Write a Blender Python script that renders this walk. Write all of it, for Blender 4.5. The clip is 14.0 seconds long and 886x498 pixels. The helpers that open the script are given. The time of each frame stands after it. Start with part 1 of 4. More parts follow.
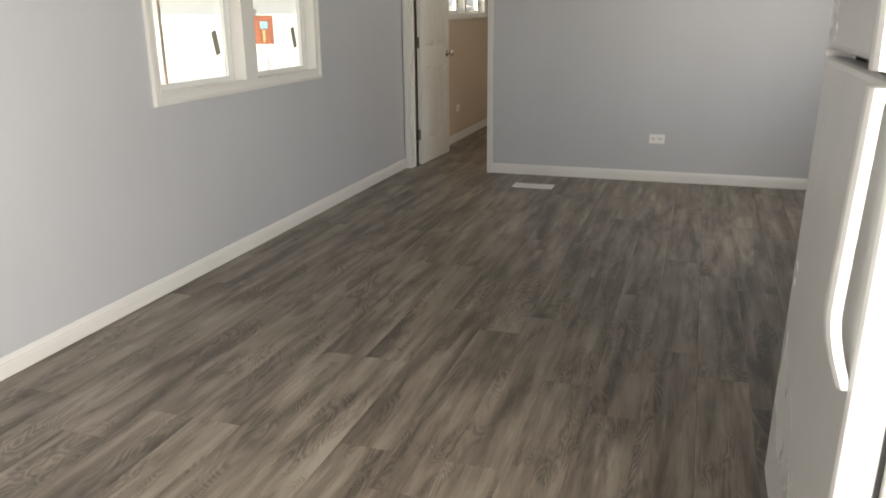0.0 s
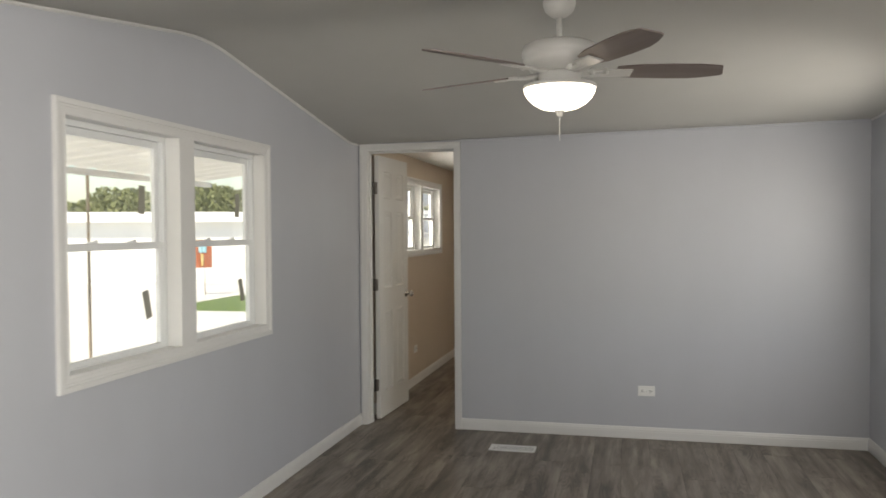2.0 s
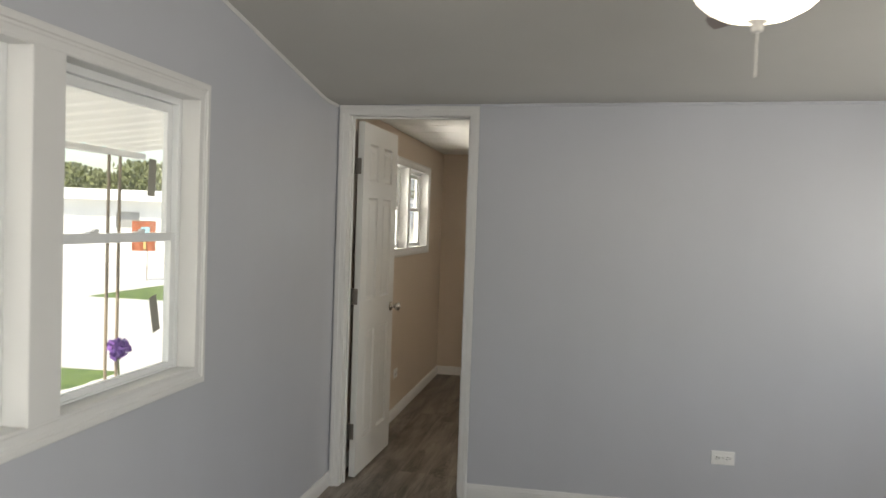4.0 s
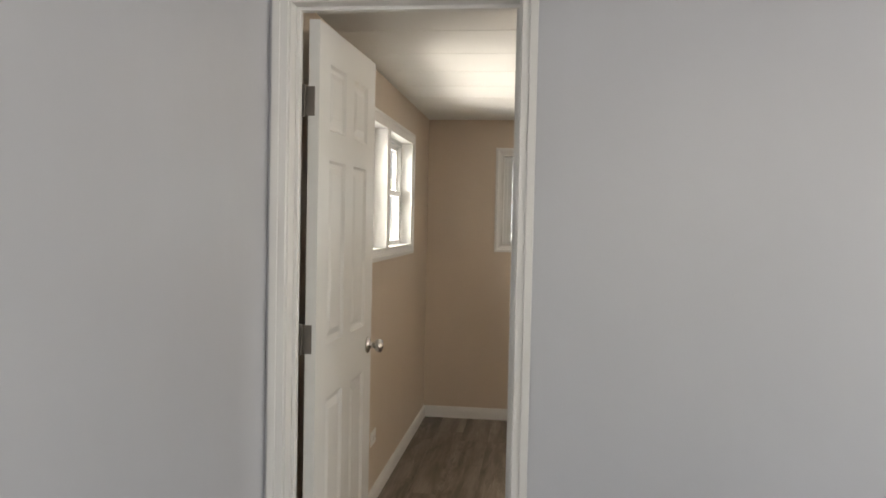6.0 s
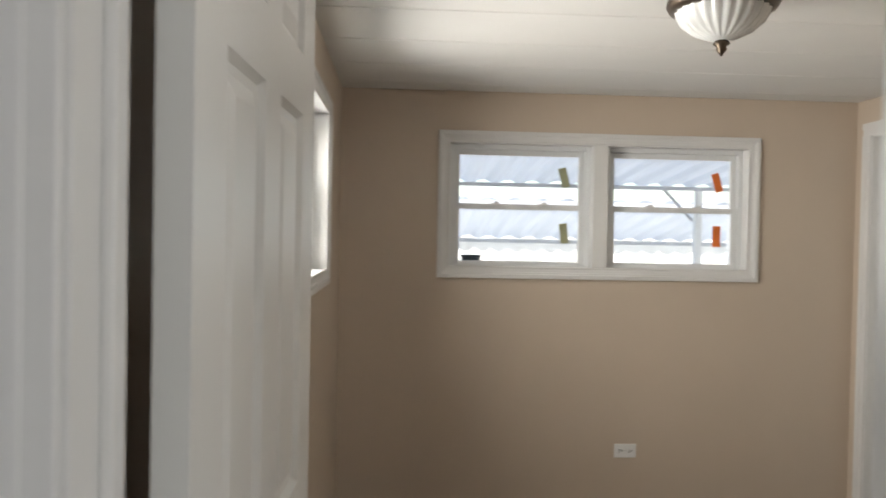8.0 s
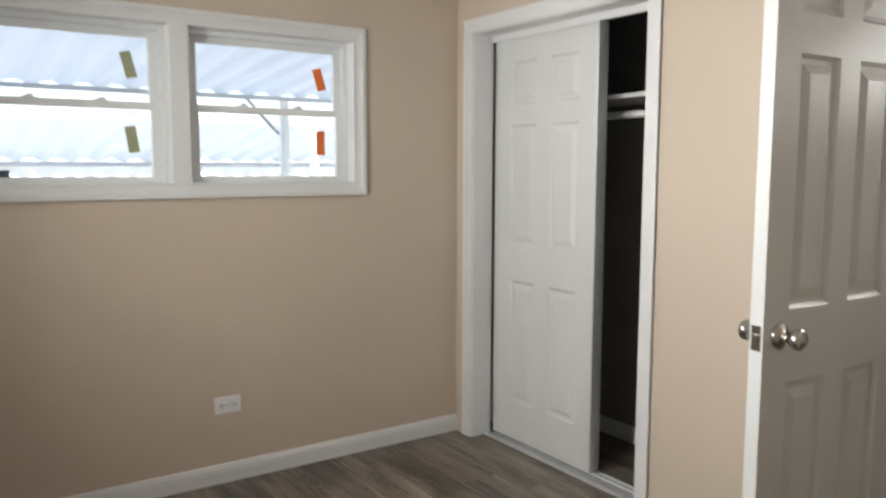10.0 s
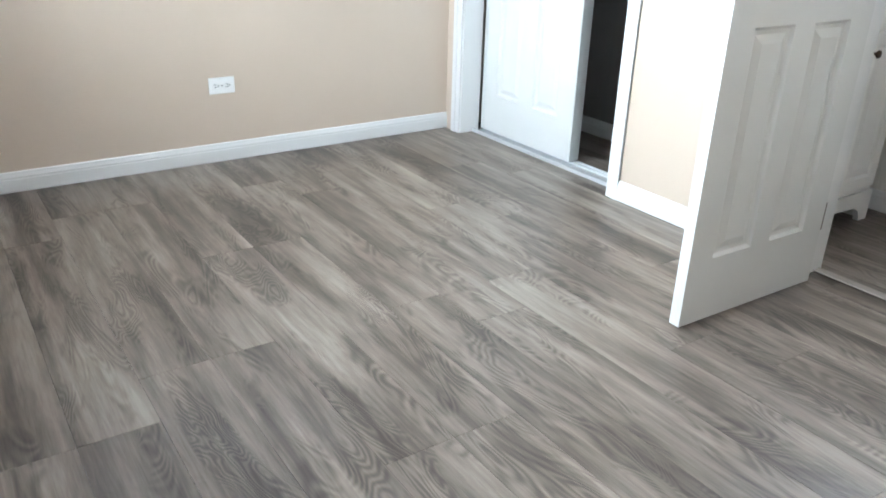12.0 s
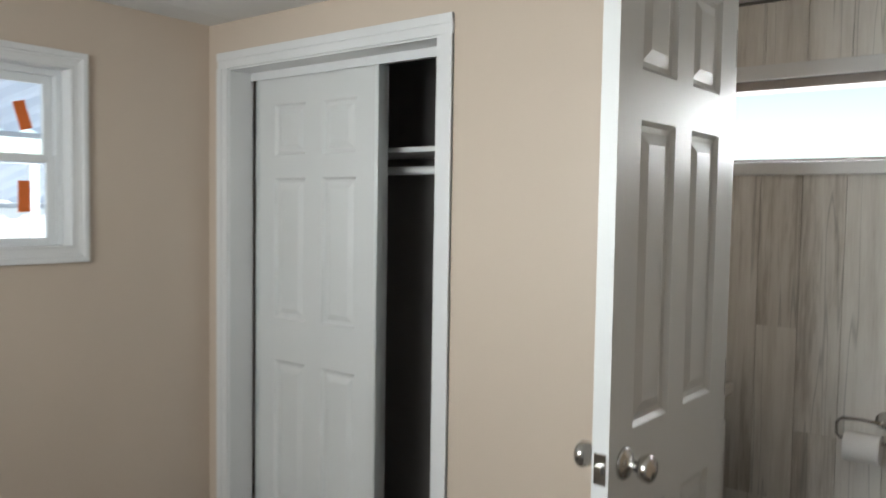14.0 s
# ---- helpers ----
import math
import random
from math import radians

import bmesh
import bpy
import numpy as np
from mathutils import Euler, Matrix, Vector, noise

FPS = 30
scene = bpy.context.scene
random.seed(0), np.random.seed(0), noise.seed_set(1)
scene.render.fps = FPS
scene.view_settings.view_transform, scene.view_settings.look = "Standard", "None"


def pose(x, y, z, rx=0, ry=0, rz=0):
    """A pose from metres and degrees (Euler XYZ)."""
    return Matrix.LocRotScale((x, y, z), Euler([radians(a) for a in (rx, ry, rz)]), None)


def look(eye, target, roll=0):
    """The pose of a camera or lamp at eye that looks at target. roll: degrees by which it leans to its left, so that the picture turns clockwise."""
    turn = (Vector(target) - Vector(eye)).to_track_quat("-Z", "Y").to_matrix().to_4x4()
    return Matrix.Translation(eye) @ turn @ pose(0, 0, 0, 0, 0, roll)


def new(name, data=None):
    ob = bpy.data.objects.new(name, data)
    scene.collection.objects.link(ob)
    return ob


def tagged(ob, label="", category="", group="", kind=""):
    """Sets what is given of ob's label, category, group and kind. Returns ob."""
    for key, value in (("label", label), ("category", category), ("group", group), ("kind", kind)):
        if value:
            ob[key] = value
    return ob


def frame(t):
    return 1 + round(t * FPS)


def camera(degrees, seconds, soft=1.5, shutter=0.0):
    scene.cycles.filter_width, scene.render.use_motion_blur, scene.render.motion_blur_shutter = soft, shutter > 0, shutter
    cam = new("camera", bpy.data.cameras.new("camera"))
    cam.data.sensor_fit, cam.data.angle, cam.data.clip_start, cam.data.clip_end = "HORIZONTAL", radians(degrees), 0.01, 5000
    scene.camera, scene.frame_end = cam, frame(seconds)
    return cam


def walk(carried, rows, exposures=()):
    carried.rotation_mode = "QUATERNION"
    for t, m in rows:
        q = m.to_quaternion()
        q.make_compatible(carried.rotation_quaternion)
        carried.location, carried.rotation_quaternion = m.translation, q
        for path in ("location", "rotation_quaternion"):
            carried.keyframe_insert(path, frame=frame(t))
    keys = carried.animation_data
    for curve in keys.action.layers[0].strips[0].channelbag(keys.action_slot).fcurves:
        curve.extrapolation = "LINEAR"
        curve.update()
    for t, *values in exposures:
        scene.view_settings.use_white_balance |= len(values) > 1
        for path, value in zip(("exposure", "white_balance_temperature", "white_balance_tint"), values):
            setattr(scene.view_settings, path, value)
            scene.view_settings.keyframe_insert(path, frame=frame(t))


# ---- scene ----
cam = camera(59.3, 14.0, soft=1.6, shutter=0.5)
PATH = [
    (0, (0.268, -0.138, 1.31), (-0.328, 1.679, 0.726), -0.5),
    (0.5, (0.204, -0.095, 1.363), (-0.374, 1.756, 0.875), 0.4),
    (1, (0.13, 0.025, 1.428), (-0.464, 1.912, 1.136), 0.5),
    (1.5, (-0.05, 0.271, 1.482), (-0.591, 2.191, 1.351), -0.5),
    (2, (-0.162, 0.544, 1.474), (-0.621, 2.49, 1.427), -0.4),
    (2.5, (-0.262, 0.894, 1.482), (-0.64, 2.857, 1.42), 1.0),
    (3, (-0.498, 1.256, 1.5), (-0.825, 3.228, 1.422), 1.0),
    (3.2, (-0.565, 1.391, 1.5), (-0.915, 3.36, 1.441), 1.9),
    (5.5, (-1.219, 3.413, 1.509), (-1.53, 5.386, 1.417), 1.4),
    (6, (-1.338, 3.922, 1.443), (-1.579, 5.906, 1.369), 1.2),
    (6.5, (-1.418, 4.344, 1.456), (-1.693, 6.325, 1.414), 1.9),
    (7, (-1.563, 4.775, 1.461), (-1.688, 6.771, 1.47), 1.1),
    (7.5, (-1.656, 5.172, 1.407), (-1.671, 7.172, 1.388), 1.6),
    (8, (-1.841, 5.592, 1.439), (-1.728, 7.589, 1.402), 1.1),
    (8.5, (-1.871, 5.913, 1.41), (-1.396, 7.855, 1.374), 0.2),
    (8.7, (-1.858, 6.017, 1.409), (-1.264, 7.926, 1.376), 0.3),
    (10.8, (-1.663, 6.373, 1.244), (-0.458, 7.877, 0.711), 2.6),
    (11, (-1.726, 6.336, 1.202), (-0.578, 7.83, 0.531), 2.7),
    (11.5, (-1.756, 6.211, 1.103), (-0.722, 7.706, 0.269), 2.6),
    (12, (-1.752, 6.182, 1.104), (-0.721, 7.689, 0.287), 1.7),
    (12.5, (-1.735, 6.254, 1.225), (-0.59, 7.774, 0.61), 1.6),
    (13, (-1.653, 6.421, 1.372), (-0.347, 7.891, 1.007), 1.5),
    (13.5, (-1.556, 6.578, 1.372), (-0.107, 7.946, 1.2), 0.2),
    (14, (-1.411, 6.769, 1.443), (0.159, 8.002, 1.334), 0.9),
]
EXPOSURE = [(0.0, 0.98, 7900, 10), (1.0, 0.73, 8000, 10), (2.0, 0.8, 7600, 10), (3.0, 0.88, 7500, 9), (5.5, 1.07, 7400, 10), (6.0, 1.42, 7500, 11), (7.5, 1.18, 7300, 12), (8.5, 1.05, 6700, 9), (11.0, 2.1, 6500, 9), (11.5, 2.75, 5400, 3), (12.0, 2.8, 5400, 3), (12.5, 2.25, 6300, 8), (13.0, 1.62, 6400, 8), (13.5, 1.24, 6200, 6), (14.0, 1.0, 6200, 6)]
walk(cam, [(t, look(eye, target, roll)) for t, eye, target, roll in PATH], EXPOSURE)

# ---- world, sun and the lamps of the place ----
world = bpy.data.worlds.new("sky")
scene.world = world
world.use_nodes = True
wn = world.node_tree.nodes
sky = wn.new("ShaderNodeTexSky")
sky.sky_type = "NISHITA"
sky.sun_disc = False
sky.sun_elevation = radians(58)
sky.sun_rotation = radians(190)
wn["Background"].inputs["Strength"].default_value = 0.15
world.node_tree.links.new(sky.outputs[0], wn["Background"].inputs["Color"])

sun = new("sun", bpy.data.lights.new("sun", "SUN"))
sun.data.energy, sun.data.angle, sun.data.color = 4.8, radians(0.5), (1.0, 0.95, 0.88)
sun.matrix_world = look((0, 0, 0), (-math.sin(radians(190)) * math.cos(radians(58)), -math.cos(radians(190)) * math.cos(radians(58)), -math.sin(radians(58))))


def window_lamp(name, eye, target, width, height, watts, colour, spread=125):
    """The sky's light in a window's opening."""
    lamp = new(name, bpy.data.lights.new(name, "AREA"))
    lamp.data.shape, lamp.data.size, lamp.data.size_y = "RECTANGLE", width, height
    lamp.data.energy, lamp.data.color, lamp.data.spread = watts, colour, radians(spread)
    lamp.matrix_world = look(eye, target)
    return lamp


window_lamp("daylight_east", (1.49, 4.60, 1.46), (0.25, 5.80, 1.05), 1.4, 0.95, 9.5, (0.95, 0.975, 1.0), 155)
window_lamp("daylight_kitchen", (-0.1, -1.95, 1.60), (-0.7, 0.6, 1.2), 1.5, 1.0, 13, (0.95, 0.975, 1.0))
window_lamp("daylight_kitchen_side", (1.56, -0.55, 1.50), (-2.0, 1.35, 0.95), 1.3, 1.0, 58, (0.93, 0.965, 1.0))
window_lamp("daylight_bedroom", (-2.34, 7.99, 1.58), (-1.0, 7.90, 1.36), 1.45, 0.56, 20, (1.0, 1.0, 0.99), 130)
window_lamp("daylight_bathroom", (1.66, 7.36, 1.77), (0.0, 7.36, 1.2), 1.0, 0.45, 7.5, (1.0, 0.98, 0.96), 120)

# ---- materials ----
def nodes_of(name):
    m = bpy.data.materials.new(name)
    m.use_nodes = True
    t = m.node_tree
    return m, t.nodes, t.links, t.nodes["Principled BSDF"]


def ramp(n, stops):
    r = n.new("ShaderNodeValToRGB")
    els = r.color_ramp.elements
    while len(els) < len(stops):
        els.new(0.5)
    for el, (p, c) in zip(els, stops):
        el.position, el.color = p, (*c, 1)
    return r


def noise_tex(n, l, vector, scale, detail=4, rough=0.55, distort=0.0):
    t = n.new("ShaderNodeTexNoise")
    t.inputs["Scale"].default_value = scale
    t.inputs["Detail"].default_value = detail
    t.inputs["Roughness"].default_value = rough
    t.inputs["Distortion"].default_value = distort
    if vector is not None:
        l.new(vector, t.inputs["Vector"])
    return t


def mapped(n, l, scale, source="Object", spread=None):
    c = n.new("ShaderNodeTexCoord")
    m = n.new("ShaderNodeMapping")
    m.inputs["Scale"].default_value = scale
    l.new(c.outputs[source], m.inputs["Vector"])
    if spread is not None:
        info = n.new("ShaderNodeObjectInfo")
        v = n.new("ShaderNodeVectorMath")
        v.operation = "SCALE"
        v.inputs[0].default_value = spread
        l.new(info.outputs["Random"], v.inputs["Scale"])
        l.new(v.outputs[0], m.inputs["Location"])
    return m.outputs[0]


def plain(name, colour, rough=0.5, metal=0.0, vary=0.06, bump=0.05, grain=220, blotch=2.2, spec=0.5):
    """Paint, plastic or metal with faint blotches and a fine relief."""
    m, n, l, b = nodes_of(name)
    v = mapped(n, l, (1, 1, 1), "Object")
    big = noise_tex(n, l, v, blotch, 5)
    lo = tuple(c * (1 - vary) for c in colour)
    hi = tuple(min(1, c * (1 + vary)) for c in colour)
    r = ramp(n, [(0.3, lo), (0.7, hi)])
    l.new(big.outputs["Fac"], r.inputs["Fac"])
    l.new(r.outputs["Color"], b.inputs["Base Color"])
    fine = noise_tex(n, l, v, grain, 3)
    bp = n.new("ShaderNodeBump")
    bp.inputs["Strength"].default_value = bump
    bp.inputs["Distance"].default_value = 0.002
    l.new(fine.outputs["Fac"], bp.inputs["Height"])
    l.new(bp.outputs["Normal"], b.inputs["Normal"])
    rr = n.new("ShaderNodeMapRange")
    rr.inputs["To Min"].default_value = max(0.02, rough - 0.06)
    rr.inputs["To Max"].default_value = min(1, rough + 0.06)
    l.new(big.outputs["Fac"], rr.inputs["Value"])
    l.new(rr.outputs["Result"], b.inputs["Roughness"])
    b.inputs["Metallic"].default_value = metal
    b.inputs["Specular IOR Level"].default_value = spec
    return m


def rolled_paint(name, colour, rough=0.42, gloss=0.5):
    """Satin wall paint put on with a roller over panel board: orange peel, faint vertical panel streaks."""
    m, n, l, b = nodes_of(name)
    v = mapped(n, l, (1, 1, 1))
    streak = noise_tex(n, l, mapped(n, l, (5, 5, 0.35)), 1.0, 4)
    blot = noise_tex(n, l, v, 1.3, 5)
    mix = n.new("ShaderNodeMix")
    mix.inputs["Factor"].default_value = 0.75
    l.new(streak.outputs["Fac"], mix.inputs["A"])
    l.new(blot.outputs["Fac"], mix.inputs["B"])
    r = ramp(n, [(0.35, tuple(c * 0.97 for c in colour)), (0.65, tuple(c * 1.025 for c in colour))])
    l.new(mix.outputs["Result"], r.inputs["Fac"])
    l.new(r.outputs["Color"], b.inputs["Base Color"])
    peel = noise_tex(n, l, v, 160, 2)
    wave = noise_tex(n, l, v, 7, 2)
    b1 = n.new("ShaderNodeBump")
    b1.inputs["Strength"].default_value, b1.inputs["Distance"].default_value = 0.10, 0.002
    l.new(peel.outputs["Fac"], b1.inputs["Height"])
    b2 = n.new("ShaderNodeBump")
    b2.inputs["Strength"].default_value, b2.inputs["Distance"].default_value = 0.12, 0.01
    l.new(wave.outputs["Fac"], b2.inputs["Height"])
    l.new(b1.outputs["Normal"], b2.inputs["Normal"])
    l.new(b2.outputs["Normal"], b.inputs["Normal"])
    rr = n.new("ShaderNodeMapRange")
    rr.inputs["To Min"].default_value, rr.inputs["To Max"].default_value = rough - 0.05, rough + 0.07
    l.new(blot.outputs["Fac"], rr.inputs["Value"])
    l.new(rr.outputs["Result"], b.inputs["Roughness"])
    b.inputs["Specular IOR Level"].default_value = gloss
    return m


def wood_plank(name, stops, along, tone, rough, knots=0.0, bump=0.12, figure=0.0, heart=0.0):
    """Printed or sawn boards: long streaks along one axis, cathedral swirls, each board of its own tone."""
    m, n, l, b = nodes_of(name)
    sc = [1.0, 1.0, 1.0]
    sc[along] = 0.095
    v = mapped(n, l, tuple(sc), "Object", (17.0, 23.0, 31.0))
    broad = noise_tex(n, l, v, 14.0, 4, 0.57, 0.30)
    fine = noise_tex(n, l, v, 74.0, 6, 0.66, 0.25)
    hair_scale = [1.0, 1.0, 1.0]
    hair_scale[along] = 0.03
    hair = noise_tex(n, l, mapped(n, l, tuple(hair_scale), "Object", (7.0, 3.0, 5.0)), 190.0, 3, 0.6)
    patch = noise_tex(n, l, mapped(n, l, tuple(0.5 if i == along else 1.0 for i in range(3)), "Object", (11.0, 13.0, 9.0)), 3.2, 3)

    def mixed(a, c, f):
        x = n.new("ShaderNodeMix")
        x.inputs["Factor"].default_value = f
        l.new(a, x.inputs["A"])
        l.new(c, x.inputs["B"])
        return x.outputs["Result"]
    g = mixed(mixed(mixed(broad.outputs["Fac"], fine.outputs["Fac"], 0.27), hair.outputs["Fac"], 0.12), patch.outputs["Fac"], 0.22)
    if figure:
        # dark heartwood patches with swirling growth rings, pale plain wood between them
        def stretched(f, spread):
            return mapped(n, l, tuple(f if i == along else 1.0 for i in range(3)), "Object", spread)
        core = noise_tex(n, l, stretched(0.22, (13.0, 19.0, 7.0)), 8.5, 3.0, 0.55, 0.7)
        where = n.new("ShaderNodeMapRange")
        where.interpolation_type = "SMOOTHSTEP"
        where.inputs["From Min"].default_value, where.inputs["From Max"].default_value = 0.47, 0.60
        l.new(core.outputs["Fac"], where.inputs["Value"])
        rings = noise_tex(n, l, stretched(0.27, (5.0, 11.0, 3.0)), 5.5, 2.0, 0.5, 1.1)
        many = n.new("ShaderNodeMath")
        many.operation = "MULTIPLY"
        many.inputs[1].default_value = 175.0
        l.new(rings.outputs["Fac"], many.inputs[0])
        sine = n.new("ShaderNodeMath")
        sine.operation = "SINE"
        l.new(many.outputs[0], sine.inputs[0])
        lines = n.new("ShaderNodeMath")
        lines.operation = "MULTIPLY_ADD"
        lines.inputs[1].default_value, lines.inputs[2].default_value = figure, -heart
        l.new(sine.outputs[0], lines.inputs[0])
        amount = n.new("ShaderNodeMath")
        amount.operation = "MULTIPLY_ADD"
        l.new(lines.outputs[0], amount.inputs[0])
        l.new(where.outputs["Result"], amount.inputs[1])
        l.new(g, amount.inputs[2])
        g = amount.outputs[0]
    info = n.new("ShaderNodeObjectInfo")
    shift = n.new("ShaderNodeMapRange")
    shift.inputs["To Min"].default_value, shift.inputs["To Max"].default_value = -tone, tone
    l.new(info.outputs["Random"], shift.inputs["Value"])
    add = n.new("ShaderNodeMath")
    l.new(g, add.inputs[0])
    l.new(shift.outputs["Result"], add.inputs[1])
    r = ramp(n, stops)
    l.new(add.outputs[0], r.inputs["Fac"])
    colour = r.outputs["Color"]
    if knots:
        ks = [1.0, 1.0, 1.0]
        ks[along] = 0.045
        vein = noise_tex(n, l, mapped(n, l, tuple(ks), "Object", (5.0, 29.0, 3.0)), 9.0, 3, 0.5, 0.35)
        line = ramp(n, [(0.488, (1, 1, 1)), (0.5, (1 - knots,) * 3), (0.512, (1, 1, 1))])
        l.new(vein.outputs["Fac"], line.inputs["Fac"])
        x = n.new("ShaderNodeMix")
        x.data_type, x.blend_type = "RGBA", "MULTIPLY"
        x.inputs["Factor"].default_value = 1.0
        l.new(colour, x.inputs["A"])
        l.new(line.outputs["Color"], x.inputs["B"])
        colour = x.outputs["Result"]
    l.new(colour, b.inputs["Base Color"])
    bp = n.new("ShaderNodeBump")
    bp.inputs["Strength"].default_value, bp.inputs["Distance"].default_value = bump, 0.002
    l.new(mixed(fine.outputs["Fac"], hair.outputs["Fac"], 0.6), bp.inputs["Height"])
    l.new(bp.outputs["Normal"], b.inputs["Normal"])
    rr = n.new("ShaderNodeMapRange")
    rr.inputs["To Min"].default_value, rr.inputs["To Max"].default_value = rough - 0.07, rough + 0.1
    l.new(fine.outputs["Fac"], rr.inputs["Value"])
    l.new(rr.outputs["Result"], b.inputs["Roughness"])
    return m


def clear_glass(name, tint=(0.97, 0.985, 0.98)):
    m, n, l, b = nodes_of(name)
    tr = n.new("ShaderNodeBsdfTransparent")
    tr.inputs["Color"].default_value = (*tint, 1)
    gl = n.new("ShaderNodeBsdfGlossy")
    gl.inputs["Roughness"].default_value = 0.02
    fr = n.new("ShaderNodeLayerWeight")
    fr.inputs["Blend"].default_value = 0.12
    mx = n.new("ShaderNodeMixShader")
    l.new(fr.outputs["Facing"], mx.inputs[0])
    l.new(tr.outputs[0], mx.inputs[1])
    l.new(gl.outputs[0], mx.inputs[2])
    l.new(mx.outputs[0], n["Material Output"].inputs["Surface"])
    return m


def glowing(name, colour, strength):
    m, n, l, b = nodes_of(name)
    b.inputs["Base Color"].default_value = (0.85, 0.84, 0.8, 1)
    b.inputs["Roughness"].default_value = 0.35
    b.inputs["Emission Color"].default_value = (*colour, 1)
    b.inputs["Emission Strength"].default_value = strength
    return m


def leafy(name, dark, light, scale=3.0):
    m, n, l, b = nodes_of(name)
    v = mapped(n, l, (1, 1, 1))
    t = noise_tex(n, l, v, scale, 6)
    r = ramp(n, [(0.3, dark), (0.7, light)])
    l.new(t.outputs["Fac"], r.inputs["Fac"])
    l.new(r.outputs["Color"], b.inputs["Base Color"])
    b.inputs["Roughness"].default_value = 0.8
    return m


GREY = rolled_paint("grey_wall_paint", (0.478, 0.492, 0.532), 0.34, 0.34)
TAN = rolled_paint("tan_wall_paint", (0.56, 0.468, 0.378), 0.36, 0.38)
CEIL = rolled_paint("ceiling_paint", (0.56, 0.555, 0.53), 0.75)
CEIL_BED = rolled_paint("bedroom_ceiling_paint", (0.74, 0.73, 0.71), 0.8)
TRIM = plain("white_trim_enamel", (0.69, 0.688, 0.68), 0.36, vary=0.03, bump=0.04, grain=90)
DOOR = plain("white_door_enamel", (0.63, 0.632, 0.618), 0.38, vary=0.03, bump=0.10, grain=120)
VINYL = plain("white_window_vinyl", (0.74, 0.755, 0.76), 0.4, vary=0.03)
FRIDGE = plain("white_appliance_enamel", (0.70, 0.705, 0.705), 0.26, vary=0.02, bump=0.16, grain=420)
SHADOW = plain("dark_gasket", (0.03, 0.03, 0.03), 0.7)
NICKEL = plain("satin_nickel", (0.55, 0.53, 0.50), 0.18, metal=1.0, vary=0.05, bump=0.02)
STEEL = plain("worn_hinge_steel", (0.19, 0.175, 0.16), 0.38, metal=1.0, vary=0.1)
ALU = plain("mill_aluminium", (0.70, 0.72, 0.71), 0.42, metal=0.45, vary=0.06)
TRACK = plain("anodised_track", (0.62, 0.63, 0.64), 0.42, metal=0.35, vary=0.06)
BRONZE = plain("dark_bronze", (0.075, 0.055, 0.04), 0.35, metal=0.8, vary=0.15)
BLADE = wood_plank("greywashed_blade", [(0.25, (0.16, 0.125, 0.115)), (0.75, (0.30, 0.25, 0.235))], 0, 0.03, 0.5)
FANWHITE = plain("white_fan_enamel", (0.74, 0.73, 0.71), 0.3, vary=0.03)
PLATE = plain("white_outlet_plastic", (0.80, 0.80, 0.79), 0.3, vary=0.01)
SLOT = plain("dark_slot", (0.02, 0.02, 0.02), 0.8)
FLOOR = wood_plank("grey_oak_vinyl_plank", [(0.33, (0.050, 0.040, 0.032)), (0.43, (0.112, 0.091, 0.073)), (0.52, (0.205, 0.171, 0.141)), (0.63, (0.33, 0.290, 0.243))], 1, 0.014, 0.36, figure=0.045, heart=0.058)
BARN = wood_plank("whitewashed_barn_board", [(0.30, (0.24, 0.21, 0.175)), (0.385, (0.46, 0.42, 0.365)), (0.46, (0.66, 0.625, 0.57)), (0.58, (0.79, 0.765, 0.715))], 2, 0.06, 0.6, knots=0.30)
SUBFLOOR = plain("dark_joint", (0.03, 0.026, 0.022), 0.8)
GLASS = clear_glass("window_glass")
BOWL = glowing("lit_frosted_bowl", (1.0, 0.93, 0.82), 2.1)
# the shade of the unlit closet is put into this dark base colour
CLOSET = plain("shade_darkened_closet_panel", (0.20, 0.19, 0.18), 0.7, vary=0.08)
CONCRETE = plain("pale_concrete", (0.55, 0.54, 0.515), 0.9, vary=0.12, grain=40, blotch=0.7)
GRASS = leafy("lawn", (0.055, 0.10, 0.02), (0.14, 0.20, 0.05), 5.0)
FOLIAGE = leafy("foliage", (0.10, 0.12, 0.045), (0.24, 0.26, 0.11), 3.0)
BARK = plain("bark", (0.14, 0.11, 0.085), 0.9, vary=0.3)
SIDING = plain("white_siding", (0.74, 0.74, 0.72), 0.6, vary=0.05)
AWNING = plain("white_awning_metal", (0.76, 0.77, 0.78), 0.5, vary=0.06)
def translucent(name, colour, share):
    m = plain(name, colour, 0.5, vary=0.06)
    n, l = m.node_tree.nodes, m.node_tree.links
    tr = n.new("ShaderNodeBsdfTranslucent")
    tr.inputs["Color"].default_value = (*colour, 1)
    mx = n.new("ShaderNodeMixShader")
    mx.inputs[0].default_value = share
    l.new(n["Principled BSDF"].outputs[0], mx.inputs[1])
    l.new(tr.outputs[0], mx.inputs[2])
    l.new(mx.outputs[0], n["Material Output"].inputs["Surface"])
    return m


SHEET = translucent("translucent_ribbed_sheet", (0.66, 0.70, 0.76), 0.45)
CARPORT = translucent("pale_carport_sheet", (0.82, 0.81, 0.78), 0.5)
CARPORT_BEAM = plain("white_carport_beam", (0.74, 0.73, 0.71), 0.5)
POLE = plain("weathered_brown_pole", (0.30, 0.24, 0.17), 0.7, vary=0.15)
PURLIN = plain("grey_awning_beam", (0.50, 0.52, 0.56), 0.5)
ROOFING = plain("pale_roofing", (0.72, 0.72, 0.70), 0.8, vary=0.1)

